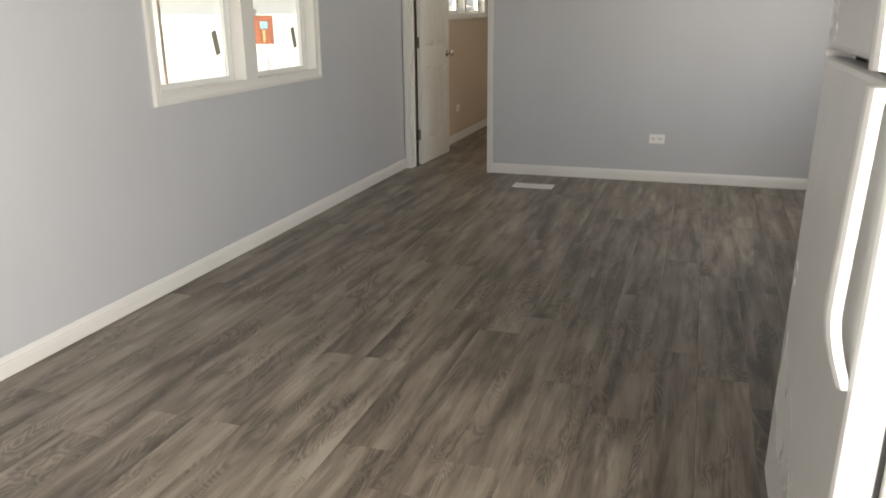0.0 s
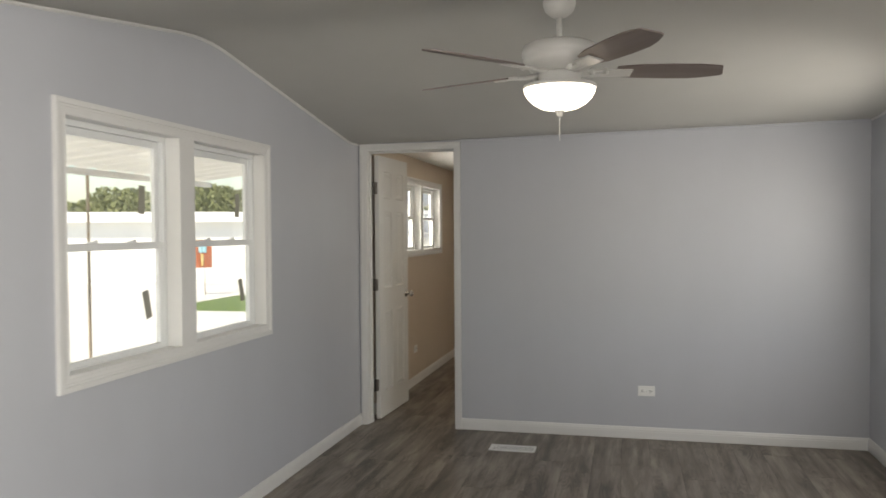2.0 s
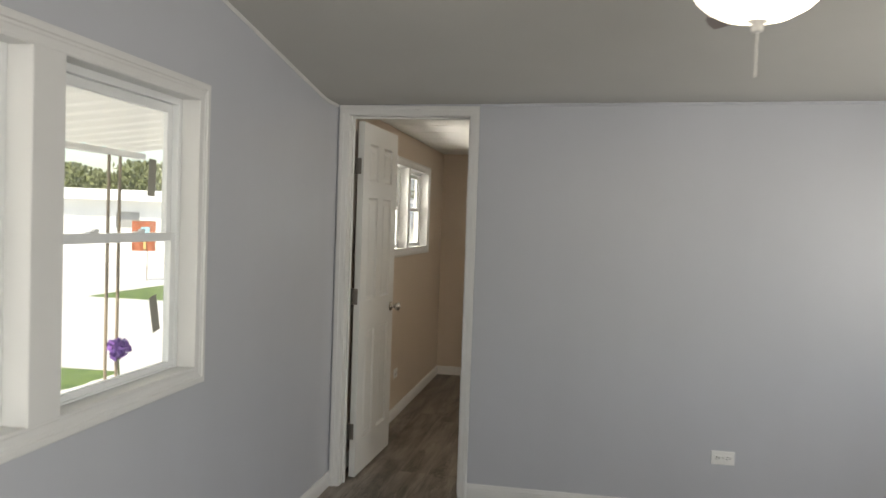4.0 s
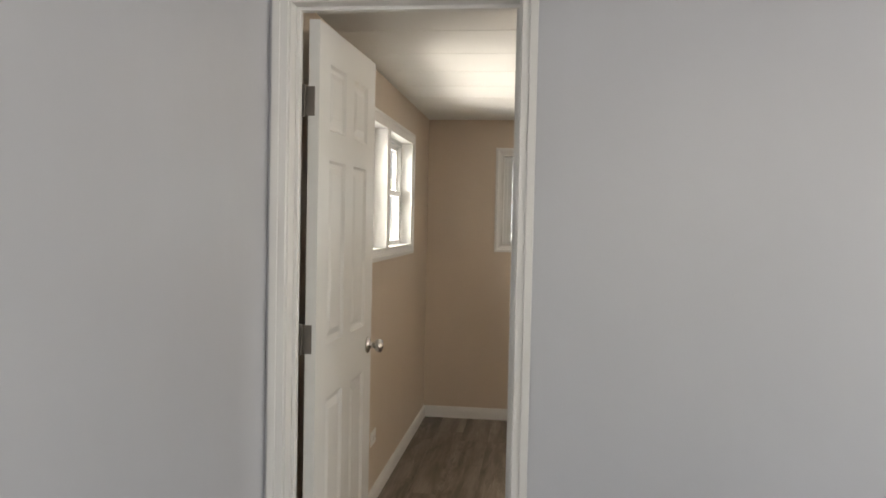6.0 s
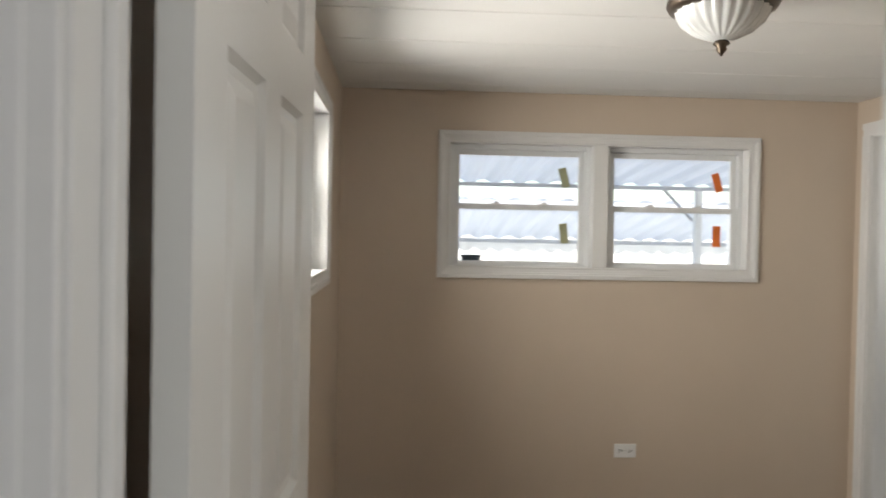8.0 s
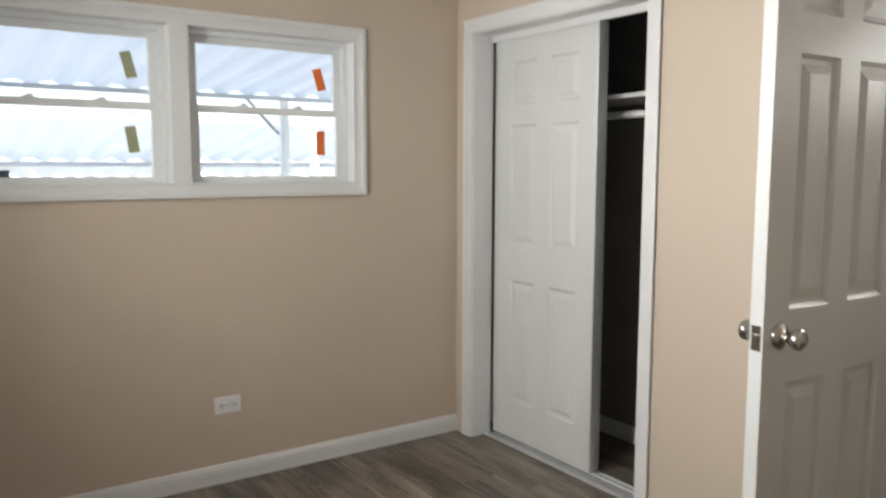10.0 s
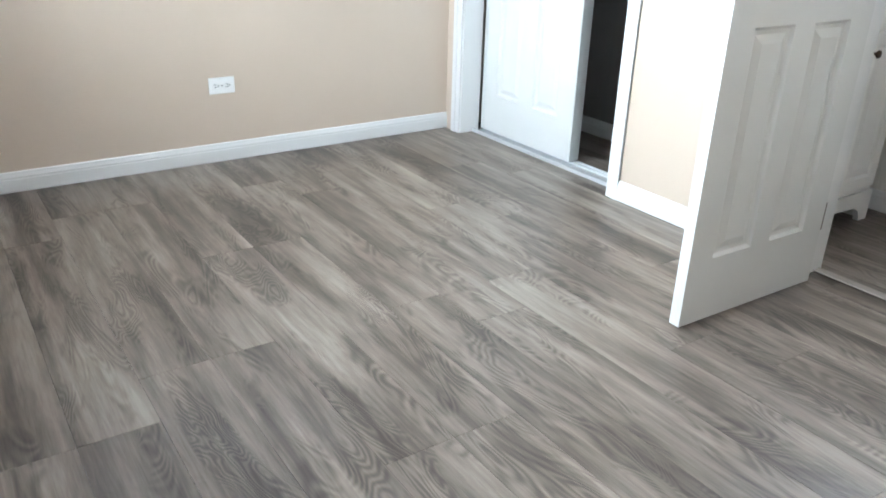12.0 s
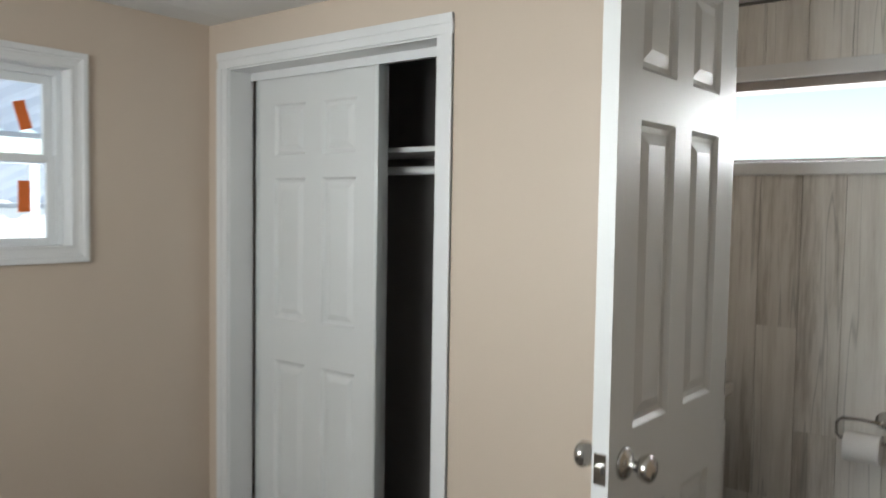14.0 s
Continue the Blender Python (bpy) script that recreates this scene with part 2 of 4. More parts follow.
# ---- mesh helpers ----
def link_mesh(name, bm, material, parent=None, label="", smooth=False):
    bmesh.ops.recalc_face_normals(bm, faces=bm.faces)
    me = bpy.data.meshes.new(name)
    bm.to_mesh(me)
    bm.free()
    if smooth:
        for p in me.polygons:
            p.use_smooth = True
    me.materials.append(material)
    ob = new(name, me)
    if parent is not None:
        ob.parent = parent
    if label:
        ob["label"] = label
    return ob


part = link_mesh


def thing(name, label, category, m=None, group="", kind=""):
    ob = new(name)
    ob.empty_display_size = 0.1
    if m is not None:
        ob.matrix_world = m
    return tagged(ob, label, category, group, kind)


def box(bm, x0, x1, y0, y1, z0, z1, bevel=0.0, segments=2):
    geom = bmesh.ops.create_cube(bm, size=1.0)
    vs = geom["verts"]
    for v in vs:
        v.co = Vector(((x0 + x1) / 2 + v.co.x * (x1 - x0), (y0 + y1) / 2 + v.co.y * (y1 - y0), (z0 + z1) / 2 + v.co.z * (z1 - z0)))
    if bevel:
        es = list({e for v in vs for e in v.link_edges})
        bmesh.ops.bevel(bm, geom=es, offset=bevel, segments=segments, affect="EDGES", profile=0.5)
    return bm


def boxes(*dims, bevel=0.0):
    bm = bmesh.new()
    for d in dims:
        box(bm, *d, bevel=bevel)
    return bm


def lathe(profile, steps=32, axis="z"):
    """A body of revolution from (radius, height) pairs."""
    bm = bmesh.new()
    rings = []
    for r, h in profile:
        ring = []
        for i in range(steps):
            a = 2 * math.pi * i / steps
            p = (r * math.cos(a), r * math.sin(a), h)
            if axis == "x":
                p = (h, p[0], p[1])
            if axis == "y":
                p = (p[0], h, p[1])
            ring.append(bm.verts.new(p))
        rings.append(ring)
    for a, b in zip(rings, rings[1:]):
        for i in range(steps):
            j = (i + 1) % steps
            bm.faces.new((a[i], a[j], b[j], b[i]))
    bm.faces.new(rings[0])
    bm.faces.new(rings[-1])
    return bm


def tube(points, radius, steps=10, radii=None):
    """A round bar along points."""
    bm = bmesh.new()
    pts = [Vector(p) for p in points]
    rings = []
    for i, p in enumerate(pts):
        d = (pts[min(i + 1, len(pts) - 1)] - pts[max(i - 1, 0)]).normalized()
        side = d.cross(Vector((0, 0, 1)) if abs(d.z) < 0.9 else Vector((1, 0, 0))).normalized()
        up = side.cross(d)
        r = radii[i] if radii else radius
        rings.append([bm.verts.new(p + r * (math.cos(2 * math.pi * k / steps) * side + math.sin(2 * math.pi * k / steps) * up)) for k in range(steps)])
    for a, b in zip(rings, rings[1:]):
        for i in range(steps):
            j = (i + 1) % steps
            bm.faces.new((a[i], a[j], b[j], b[i]))
    bm.faces.new(rings[0])
    bm.faces.new(rings[-1])
    return bm


def extrude_profile(profile, length):
    """A moulding: (y, z) outline carried along x from 0 to length."""
    bm = bmesh.new()
    a = [bm.verts.new((0, y, z)) for y, z in profile]
    b = [bm.verts.new((length, y, z)) for y, z in profile]
    k = len(profile)
    for i in range(k):
        j = (i + 1) % k
        bm.faces.new((a[i], a[j], b[j], b[i]))
    bm.faces.new(a)
    bm.faces.new(b)
    return bm


def slab_with_holes(u0, u1, z0, z1, v0, v1, holes, axis):
    """A wall between u0 and u1 (along x or y), v0 to v1 thick, with openings (u0, u1, z0, z1) that go through."""
    us = sorted({u0, u1, *[h[0] for h in holes], *[h[1] for h in holes]})
    zs = sorted({z0, z1, *[h[2] for h in holes], *[h[3] for h in holes]})
    us = [u for u in us if u0 <= u <= u1]
    zs = [z for z in zs if z0 <= z <= z1]

    def solid(i, k):
        if not (0 <= i < len(us) - 1 and 0 <= k < len(zs) - 1):
            return False
        cu, cz = (us[i] + us[i + 1]) / 2, (zs[k] + zs[k + 1]) / 2
        return not any(h[0] < cu < h[1] and h[2] < cz < h[3] for h in holes)
    bm = bmesh.new()
    seen = {}

    def vert(u, v, z):
        key = (u, v, z)
        if key not in seen:
            seen[key] = bm.verts.new((u, v, z) if axis == "x" else (v, u, z))
        return seen[key]
    for i in range(len(us) - 1):
        for k in range(len(zs) - 1):
            if not solid(i, k):
                continue
            a, b, c, d = us[i], us[i + 1], zs[k], zs[k + 1]
            for v in (v0, v1):
                bm.faces.new([vert(a, v, c), vert(b, v, c), vert(b, v, d), vert(a, v, d)])
            if not solid(i - 1, k):
                bm.faces.new([vert(a, v0, c), vert(a, v1, c), vert(a, v1, d), vert(a, v0, d)])
            if not solid(i + 1, k):
                bm.faces.new([vert(b, v0, c), vert(b, v1, c), vert(b, v1, d), vert(b, v0, d)])
            if not solid(i, k - 1):
                bm.faces.new([vert(a, v0, c), vert(a, v1, c), vert(b, v1, c), vert(b, v0, c)])
            if not solid(i, k + 1):
                bm.faces.new([vert(a, v0, d), vert(a, v1, d), vert(b, v1, d), vert(b, v0, d)])
    return bm


def wall(name, label, material, axis, u0, u1, v0, v1, z0, z1, holes=()):
    return tagged(link_mesh(name, slab_with_holes(u0, u1, z0, z1, v0, v1, holes, axis), material), label, "wall", kind="structure")


# ---- plan ----
XL, XR = -2.14, 1.40           # inner faces of the long outer walls
YE, YE2 = 6.165, 6.280         # the partition with the bedroom door
YF = 9.541                     # far wall of the bedroom
XC, XC2 = 0.539, 0.659          # closet and bathroom partition
YN = -1.60                     # wall behind the start
ZB = 2.168                     # bedroom ceiling
DOOR_X0, DOOR_X1, DOOR_Z = -2.076, -1.404, 2.076
LW = (2.914, 4.622, 0.8945, 1.964)        # living room window, outer edge of its casing: y0, y1, z0, z1
BW = (7.160, 8.827, 1.230, 1.978)     # bedroom side window
FW = (-1.649, 0.019, 1.222, 1.969)  # bedroom far window, x0, x1
CB = 0.062                           # width of the casing boards


def hole(w, lap=CB - 0.012):
    return (w[0] + lap, w[1] - lap, w[2] + lap, w[3] - lap)


wall("wall_west_living", "pale grey painted wall of the living room", GREY, "y", YN - 0.12, 6.22, XL - 0.12, XL, -0.02, 2.62, [hole(LW)])
wall("wall_west_bedroom", "tan painted side wall of the bedroom", TAN, "y", 6.22, YF + 0.12, XL - 0.12, XL, -0.02, 2.30, [hole(BW)])
dh = (DOOR_X0 - 0.018, DOOR_X1 + 0.018, -0.02, DOOR_Z + 0.018)
wall("wall_partition_living", "pale grey painted end wall with a doorway", GREY, "x", XL, XR, YE, 6.222, -0.02, 2.30, [dh])
wall("wall_partition_bedroom", "tan painted back of the partition wall", TAN, "x", XL, XR, 6.222, YE2, -0.02, 2.30, [dh])
wall("wall_far", "tan painted far wall of the bedroom with a wide window", TAN, "x", XL, XC2 + 0.5, YF, YF + 0.12, -0.02, 2.30, [hole(FW)])
CLO = (8.338, 9.404, -0.02, 1.977)
BDO = (6.81, 7.436, -0.02, 2.05)
wall("wall_closet", "tan painted wall with the closet and bathroom doorways", TAN, "y", YE2, YF, XC, XC2, -0.02, 2.30, [(CLO[0] - 0.018, CLO[1] + 0.018, -0.02, CLO[3] + 0.018), (BDO[0] - 0.018, BDO[1] + 0.018, -0.02, BDO[3] + 0.018)])
wall("wall_east_living", "pale grey painted outer wall with a window opening", GREY, "y", YN - 0.12, 6.22, XR, XR + 0.12, -0.02, 2.62, [(3.85, 5.35, 0.92, 1.98), (-1.2, 0.1, 0.98, 2.0)])
wall("wall_south", "pale grey painted kitchen wall with a window opening", GREY, "x", XL, XR, YN - 0.12, YN, -0.02, 2.62, [(-0.55, 0.95, 0.95, 1.95)])
BAW = (6.91, 7.79, 1.612, 1.892)
wall("wall_east_bathroom", "outer wall behind the bathroom boards", CLOSET, "y", 6.22, YF + 0.12, XR + 0.004, XR + 0.12, -0.02, 2.30, [BAW])
# closet walls: their dark tone is the interior's shade, painted in
wall("wall_closet_side", "partition between closet and bathroom, coloured dark for shade", CLOSET, "x", XC2, XR, 8.25, 8.32, -0.02, 2.20)
wall("wall_closet_back", "back wall of the closet, coloured dark for shade", CLOSET, "y", 8.32, YF, 1.15, 1.20, -0.02, 2.20)

# ceilings: a shallow vault over the living room, a flat boarded one over the bedroom
RIDGE_Y, RIDGE_Z, EAVE = 3.95, 2.422, 2.131


def vault_z(y, x=XL):
    """Height of the ceiling, which rises a little to the east."""
    d = abs(y - RIDGE_Y)
    slope = 0.146
    round_half = 0.22
    z = RIDGE_Z - slope * d if d > round_half else RIDGE_Z - slope * (round_half / 2 + d * d / (2 * round_half))
    return max(z, EAVE) + 0.016 * (x - XL)


def vault():
    bm = bmesh.new()
    ys = [YN - 0.12, 1.2] + [RIDGE_Y - 2.24 + i * 0.08 for i in range(57)]
    ys = sorted(y for y in set(ys) if y < YE - 0.001) + [YE]
    for y0, y1 in zip(ys, ys[1:]):
        a = [(XL, y0, vault_z(y0)), (XR, y0, vault_z(y0, XR)), (XR, y1, vault_z(y1, XR)), (XL, y1, vault_z(y1))]
        lo = [bm.verts.new(p) for p in a]
        hi = [bm.verts.new((p[0], p[1], p[2] + 0.1)) for p in a]
        bm.faces.new(lo)
        bm.faces.new(hi)
    bmesh.ops.remove_doubles(bm, verts=bm.verts, dist=0.0005)
    return bm


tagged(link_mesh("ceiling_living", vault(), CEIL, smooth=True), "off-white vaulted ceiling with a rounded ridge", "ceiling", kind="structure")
lid = boxes((XL - 0.3, XR + 0.3, YN - 0.3, YE + 0.1, 2.64, 2.70))
tagged(link_mesh("roof", lid, ROOFING), "plain pale roof over the rooms", "roof", kind="structure")


def boarded_ceiling():
    bm = bmesh.new()
    edges = [YE2] + [6.905 + 0.4085 * i for i in range(7)] + [YF]
    for a, b in zip(edges, edges[1:]):
        box(bm, XL, XR, a + 0.0035, b - 0.0035, ZB, ZB + 0.02, bevel=0.002, segments=1)
        if b < YF - 0.01:
            box(bm, XL, XR, b - 0.010, b + 0.010, ZB + 0.010, ZB + 0.022)
    return bm


tagged(link_mesh("ceiling_bedroom", boarded_ceiling(), CEIL_BED), "white boarded ceiling with narrow joints between the panels", "ceiling", kind="structure")
tagged(link_mesh("roof_bedroom", boxes((XL - 0.12, XR + 0.12, YE + 0.1, YF + 0.12, 2.30, 2.36)), ROOFING), "plain pale roof over the bedroom", "roof", kind="structure")

# mouldings
BASE_PROFILE = [(0, 0.002), (0.013, 0.002), (0.013, 0.052), (0.011, 0.057), (0.0125, 0.062), (0.008, 0.074), (0.007, 0.080), (0.003, 0.084), (0, 0.084)]


def baseboard(x0, y0, x1, y1, label="white moulded baseboard along the wall"):
    """Its thickness lies to the left of the way from the first end to the second."""
    d = Vector((x1 - x0, y1 - y0, 0))
    m = pose(x0, y0, 0, 0, 0, math.degrees(math.atan2(d.y, d.x)))
    ob = link_mesh("baseboard", extrude_profile(BASE_PROFILE, d.length), TRIM)
    ob.matrix_world = m
    return tagged(ob, label, "baseboard", kind="structure")


baseboard(XL, YE, XL, YN)
baseboard(XR, YE, DOOR_X1 + 0.052, YE)
baseboard(XR, YN, XR, YE)
baseboard(XL, YF, XL, YE2)
baseboard(XC, YF, XL, YF)
baseboard(XC, 7.454, XC, CLO[0] - 0.068)
baseboard(XC, YE2, XC, 6.80)
baseboard(XR - 0.014, 6.40, XR - 0.014, 8.25, "white moulded baseboard under the bathroom boards")
baseboard(1.15, 8.32, 1.15, YF, "white moulded baseboard in the dark closet")
baseboard(XC2, 8.32, 1.15, 8.32, "white moulded baseboard in the dark closet")

COVE = [(0, 0), (0.009, -0.001), (0.008, -0.008), (0.003, -0.013), (0, -0.014)]


def ceiling_strip(points, side, label, material=TRIM):
    """A thin moulding under the ceiling along points on a wall."""
    bm = bmesh.new()
    rings = []
    for p in points:
        rings.append([bm.verts.new((p[0] + side[0] * a, p[1] + side[1] * a, p[2] + b - 0.001)) for a, b in COVE])
    k = len(COVE)
    for r, s in zip(rings, rings[1:]):
        for i in range(k):
            j = (i + 1) % k
            bm.faces.new((r[i], r[j], s[j], s[i]))
    return tagged(link_mesh("trim", bm, material), label, "trim", kind="structure")


ceiling_strip([(XL, 1.2 + i * 0.0825, vault_z(1.2 + i * 0.0825)) for i in range(61)], (1, 0), "thin white cove strip under the vaulted ceiling")
ceiling_strip([(XR, 1.2 + i * 0.0825, vault_z(1.2 + i * 0.0825, XR)) for i in range(61)], (-1, 0), "thin white cove strip under the vaulted ceiling")
ceiling_strip([(DOOR_X1 + 0.06, YE, vault_z(YE, DOOR_X1 + 0.06)), (XR, YE, vault_z(YE, XR))], (0, -1), "thin grey cove strip over the end wall", GREY)


# ---- windows ----
def window(name, label, w, m, units=2, depth=0.105, stickers=(), post=0.078):
    """Vinyl single-hung units side by side in a wood-cased opening. Local x along the wall, y to the outside, z up; the origin is
    the casing's lower corner on the wall's face."""
    width, height = w[1] - w[0], w[3] - w[2]
    top = thing(name, label, "window", m, kind="structure")
    c, p = CB, -0.016
    # mitred colonial casing: a thick outer band, a cove and a thin inner band
    band = [(0.0, 0.0), (0.0, p), (0.004, p - 0.002), (0.020, p - 0.002), (0.024, p + 0.003), (0.030, p + 0.0035), (0.034, p + 0.006), (0.050, p + 0.008), (0.056, p + 0.006), (c - 0.002, p + 0.007), (c, p + 0.009), (c, 0.0)]

    def mitred(a, b, inward):
        """A casing board from corner a to corner b, its profile running inward."""
        bm = bmesh.new()
        d = (Vector(b) - Vector(a)).normalized()
        rows = []
        for u, v in band:
            q0, q1 = Vector(a) + inward * u + d * u, Vector(b) + inward * u - d * u
            rows.append((bm.verts.new((q0.x, v - 0.0005, q0.z)), bm.verts.new((q1.x, v - 0.0005, q1.z))))
        for r, q in zip(rows, rows[1:]):
            bm.faces.new((r[0], r[1], q[1], q[0]))
        return bm
    part("casing", mitred((0, 0, 0), (0, 0, height), Vector((1, 0, 0))), TRIM, top)
    part("casing", mitred((width, 0, 0), (width, 0, height), Vector((-1, 0, 0))), TRIM, top)
    part("casing", mitred((0, 0, height), (width, 0, height), Vector((0, 0, -1))), TRIM, top)
    part("window_sill", mitred((0, 0, 0), (width, 0, 0), Vector((0, 0, 1))), TRIM, top)
    x0, x1, z0, z1 = c - 0.010, width - c + 0.010, c - 0.010, height - c + 0.010
    # returns that line the opening
    part("jamb", boxes((x0 - 0.002, x0 + 0.008, 0.0, depth, z0, z1), (x1 - 0.008, x1 + 0.002, 0.0, depth, z0, z1), (x0, x1, 0.0, depth, z1 - 0.008, z1 + 0.002), (x0, x1, 0.0, depth, z0 - 0.002, z0 + 0.008)), TRIM, top)
    each = (x1 - x0 - 0.016 - post * (units - 1)) / units
    for i in range(units):
        a = x0 + 0.008 + i * (each + post)
        b = a + each
        if i:
            part("mullion", boxes((a - post, a, p + 0.004, depth, z0 + 0.008, z1 - 0.008), bevel=0.003), TRIM, top)
        lo, hi = z0 + 0.008, z1 - 0.008
        mid = lo + (hi - lo) * 0.485
        f = 0.024
        part("window_frame", boxes((a, a + f, 0.06, depth, lo, hi), (b - f, b, 0.06, depth, lo, hi), (a + f, b - f, 0.06, depth, hi - f, hi), (a + f, b - f, 0.06, depth, lo, lo + 0.008), bevel=0.002), VINYL, top)

        def sash(sname, s0, s1, y, rail_lo, rail_hi):
            ia, ib, st = a + f, b - f, 0.032
            sh = part(sname, boxes((ia, ia + st, y, y + 0.02, s0, s1), (ib - st, ib, y, y + 0.02, s0, s1), (ia + st, ib - st, y, y + 0.02, s0, s0 + rail_lo), (ia + st, ib - st, y, y + 0.02, s1 - rail_hi, s1), bevel=0.0025), VINYL, top)
            pane = part("pane", boxes((ia + st - 0.004, ib - st + 0.004, y + 0.008, y + 0.012, s0 + rail_lo - 0.004, s1 - rail_hi + 0.004)), GLASS, sh, "clear glass pane")
            pane.visible_shadow = False
            return ia + st, ib - st, s0 + rail_lo, s1 - rail_hi, sh
        ul = sash("upper_sash", mid - 0.012, hi - f, 0.082, 0.026, 0.03)
        ll = sash("lower_sash", lo + 0.008, mid + 0.018, 0.062, 0.019, 0.028)
        for q in (0.3, 0.7):
            lx = ll[0] + (ll[1] - ll[0]) * q
            part("sash_lock", boxes((lx - 0.022, lx + 0.022, 0.064, 0.08, mid + 0.018, mid + 0.024), (lx - 0.006, lx + 0.018, 0.060, 0.072, mid + 0.024, mid + 0.031), bevel=0.001), VINYL, ll[4], "white sash lock")
        for unit, which, fx, fz, sw, shh, tilt, mat, lab in stickers:
            if unit != i:
                continue
            g = ul if which == "upper" else ll
            y = 0.0885 if which == "upper" else 0.0685
            cx, cz = g[0] + (g[1] - g[0]) * fx, g[2] + (g[3] - g[2]) * fz
            st = part("sticker", boxes((-sw / 2, sw / 2, -0.0006, 0.0006, -shh / 2, shh / 2)), mat, g[4], lab)
            st.matrix_local = pose(cx, y, cz, 0, tilt, 0)
    return top


TAGGREY = plain("grey_paper_label", (0.30, 0.295, 0.25), 0.7)
TAGGREEN = plain("olive_paper_label", (0.36, 0.37, 0.22), 0.7)
TAGORANGE = plain("orange_paper_label", (0.75, 0.17, 0.03), 0.7)
west = Matrix(((0, -1, 0, 0), (1, 0, 0, 0), (0, 0, 1, 0), (0, 0, 0, 1)))
gs = [(u, wch, 0.86, fz, 0.045, 0.125, tl, TAGGREY, "grey paper label stuck to the glass") for u in (0, 1) for wch, fz, tl in (("upper", 0.45, 3), ("lower", 0.42, -14))]
window("window_1", "white double window with single-hung vinyl sashes", LW, Matrix.Translation((XL, LW[0], LW[2])) @ west, stickers=gs, post=0.125)
window("window_2", "white double window high in the tan side wall", BW, Matrix.Translation((XL, BW[0], BW[2])) @ west)
fs = [(0, "upper", 0.88, 0.58, 0.042, 0.105, -14, TAGGREEN, "olive paper label stuck to the glass"), (0, "lower", 0.88, 0.55, 0.042, 0.105, -8, TAGGREEN, "olive paper label stuck to the glass"),
      (1, "upper", 0.89, 0.55, 0.042, 0.10, -16, TAGORANGE, "orange paper label stuck to the glass"), (1, "lower", 0.88, 0.55, 0.042, 0.11, 0, TAGORANGE, "orange paper label stuck to the glass")]
window("window_3", "white double window high in the tan far wall", FW, Matrix.Translation((FW[0], YF, FW[2])), stickers=fs)


# ---- doors ----
def panelled_leaf(w, h, t):
    """A moulded six-panel leaf, x 0..w, y 0..t, z 0..h, the same on both faces."""
    bm = bmesh.new()
    s = 0.112 * w / 0.7
    mull = 0.098 * w / 0.7
    pw = (w - 2 * s - mull) / 2
    k = h / 2.03
    xs = [0, s, s + pw, s + pw + mull, w - s, w]
    zs = [0, 0.195 * k, 0.825 * k, 1.005 * k, 1.605 * k, 1.70 * k, 1.915 * k, h]

    def ring(x0, x1, z0, z1, y):
        return [bm.verts.new(p) for p in ((x0, y, z0), (x1, y, z0), (x1, y, z1), (x0, y, z1))]
    for face, sign in ((0.0, 1), (t, -1)):
        for i in range(5):
            for j in range(7):
                x0, x1, z0, z1 = xs[i], xs[i + 1], zs[j], zs[j + 1]
                if i in (1, 3) and j in (1, 3, 5):
                    rings = [ring(x0, x1, z0, z1, face)]
                    for inset, dep in ((0.009, 0.0095), (0.020, 0.0115), (0.044, 0.0030)):
                        rings.append(ring(x0 + inset, x1 - inset, z0 + inset, z1 - inset, face + sign * dep))
                    for a, b in zip(rings, rings[1:]):
                        for q in range(4):
                            r = (q + 1) % 4
                            bm.faces.new((a[q], a[r], b[r], b[q]))
                    bm.faces.new(rings[-1])
                else:
                    bm.faces.new(ring(x0, x1, z0, z1, face))
    for p in (((0, 0, 0), (0, t, 0), (0, t, h), (0, 0, h)), ((w, 0, 0), (w, t, 0), (w, t, h), (w, 0, h)), ((0, 0, 0), (w, 0, 0), (w, t, 0), (0, t, 0)), ((0, 0, h), (w, 0, h), (w, t, h), (0, t, h))):
        bm.faces.new([bm.verts.new(q) for q in p])
    bmesh.ops.remove_doubles(bm, verts=bm.verts, dist=0.0001)
    return bm


KNOB = [(0.0, 0.0), (0.031, 0.0), (0.032, 0.004), (0.028, 0.009), (0.014, 0.012), (0.011, 0.02), (0.012, 0.03), (0.022, 0.037), (0.0265, 0.047), (0.026, 0.056), (0.020, 0.062), (0.009, 0.0635), (0.008, 0.066), (0.0, 0.066)]
KNOB = [(max(r, 0.0005), z) for r, z in KNOB]


def add_knobs(leaf, x, z, t):
    for y, s in ((0.0, -1), (t, 1)):
        k = part("door_knob", lathe([(r, h * s) for r, h in KNOB], 24, "y"), NICKEL, leaf, "satin nickel door knob", smooth=True)
        k.matrix_local = Matrix.Translation((x, y, z))


# bedroom door: hung on the left jamb, swung back along the side wall
door = thing("door_1", "white six-panel door standing open into the bedroom", "door", kind="structure")
door.matrix_world = pose(-2.066, 6.303, 0.012, 0, 0, 87.6)
leaf = part("leaf", panelled_leaf(0.695, 2.048, 0.035), DOOR, door)
leaf.matrix_local = Matrix.Translation((0, -0.040, 0))
add_knobs(leaf, 0.635, 0.93, 0.035)
part("strike_edge", boxes((0.6945, 0.6965, 0.005, 0.030, 0.90, 0.96)), NICKEL, leaf, "small nickel latch plate")
for hz in (0.262, 1.045, 1.795):
    hinge = part("hinge", boxes((-0.0035, -0.0005, 0.013, 0.041, hz - 0.046, hz + 0.046), (-0.016, -0.0005, 0.041, 0.044, hz - 0.046, hz + 0.046), bevel=0.001), STEEL, leaf, "bare steel butt hinge")
    part("hinge_pin", tube([(-0.008, 0.047, hz - 0.05), (-0.008, 0.047, hz + 0.05)], 0.006), STEEL, hinge)


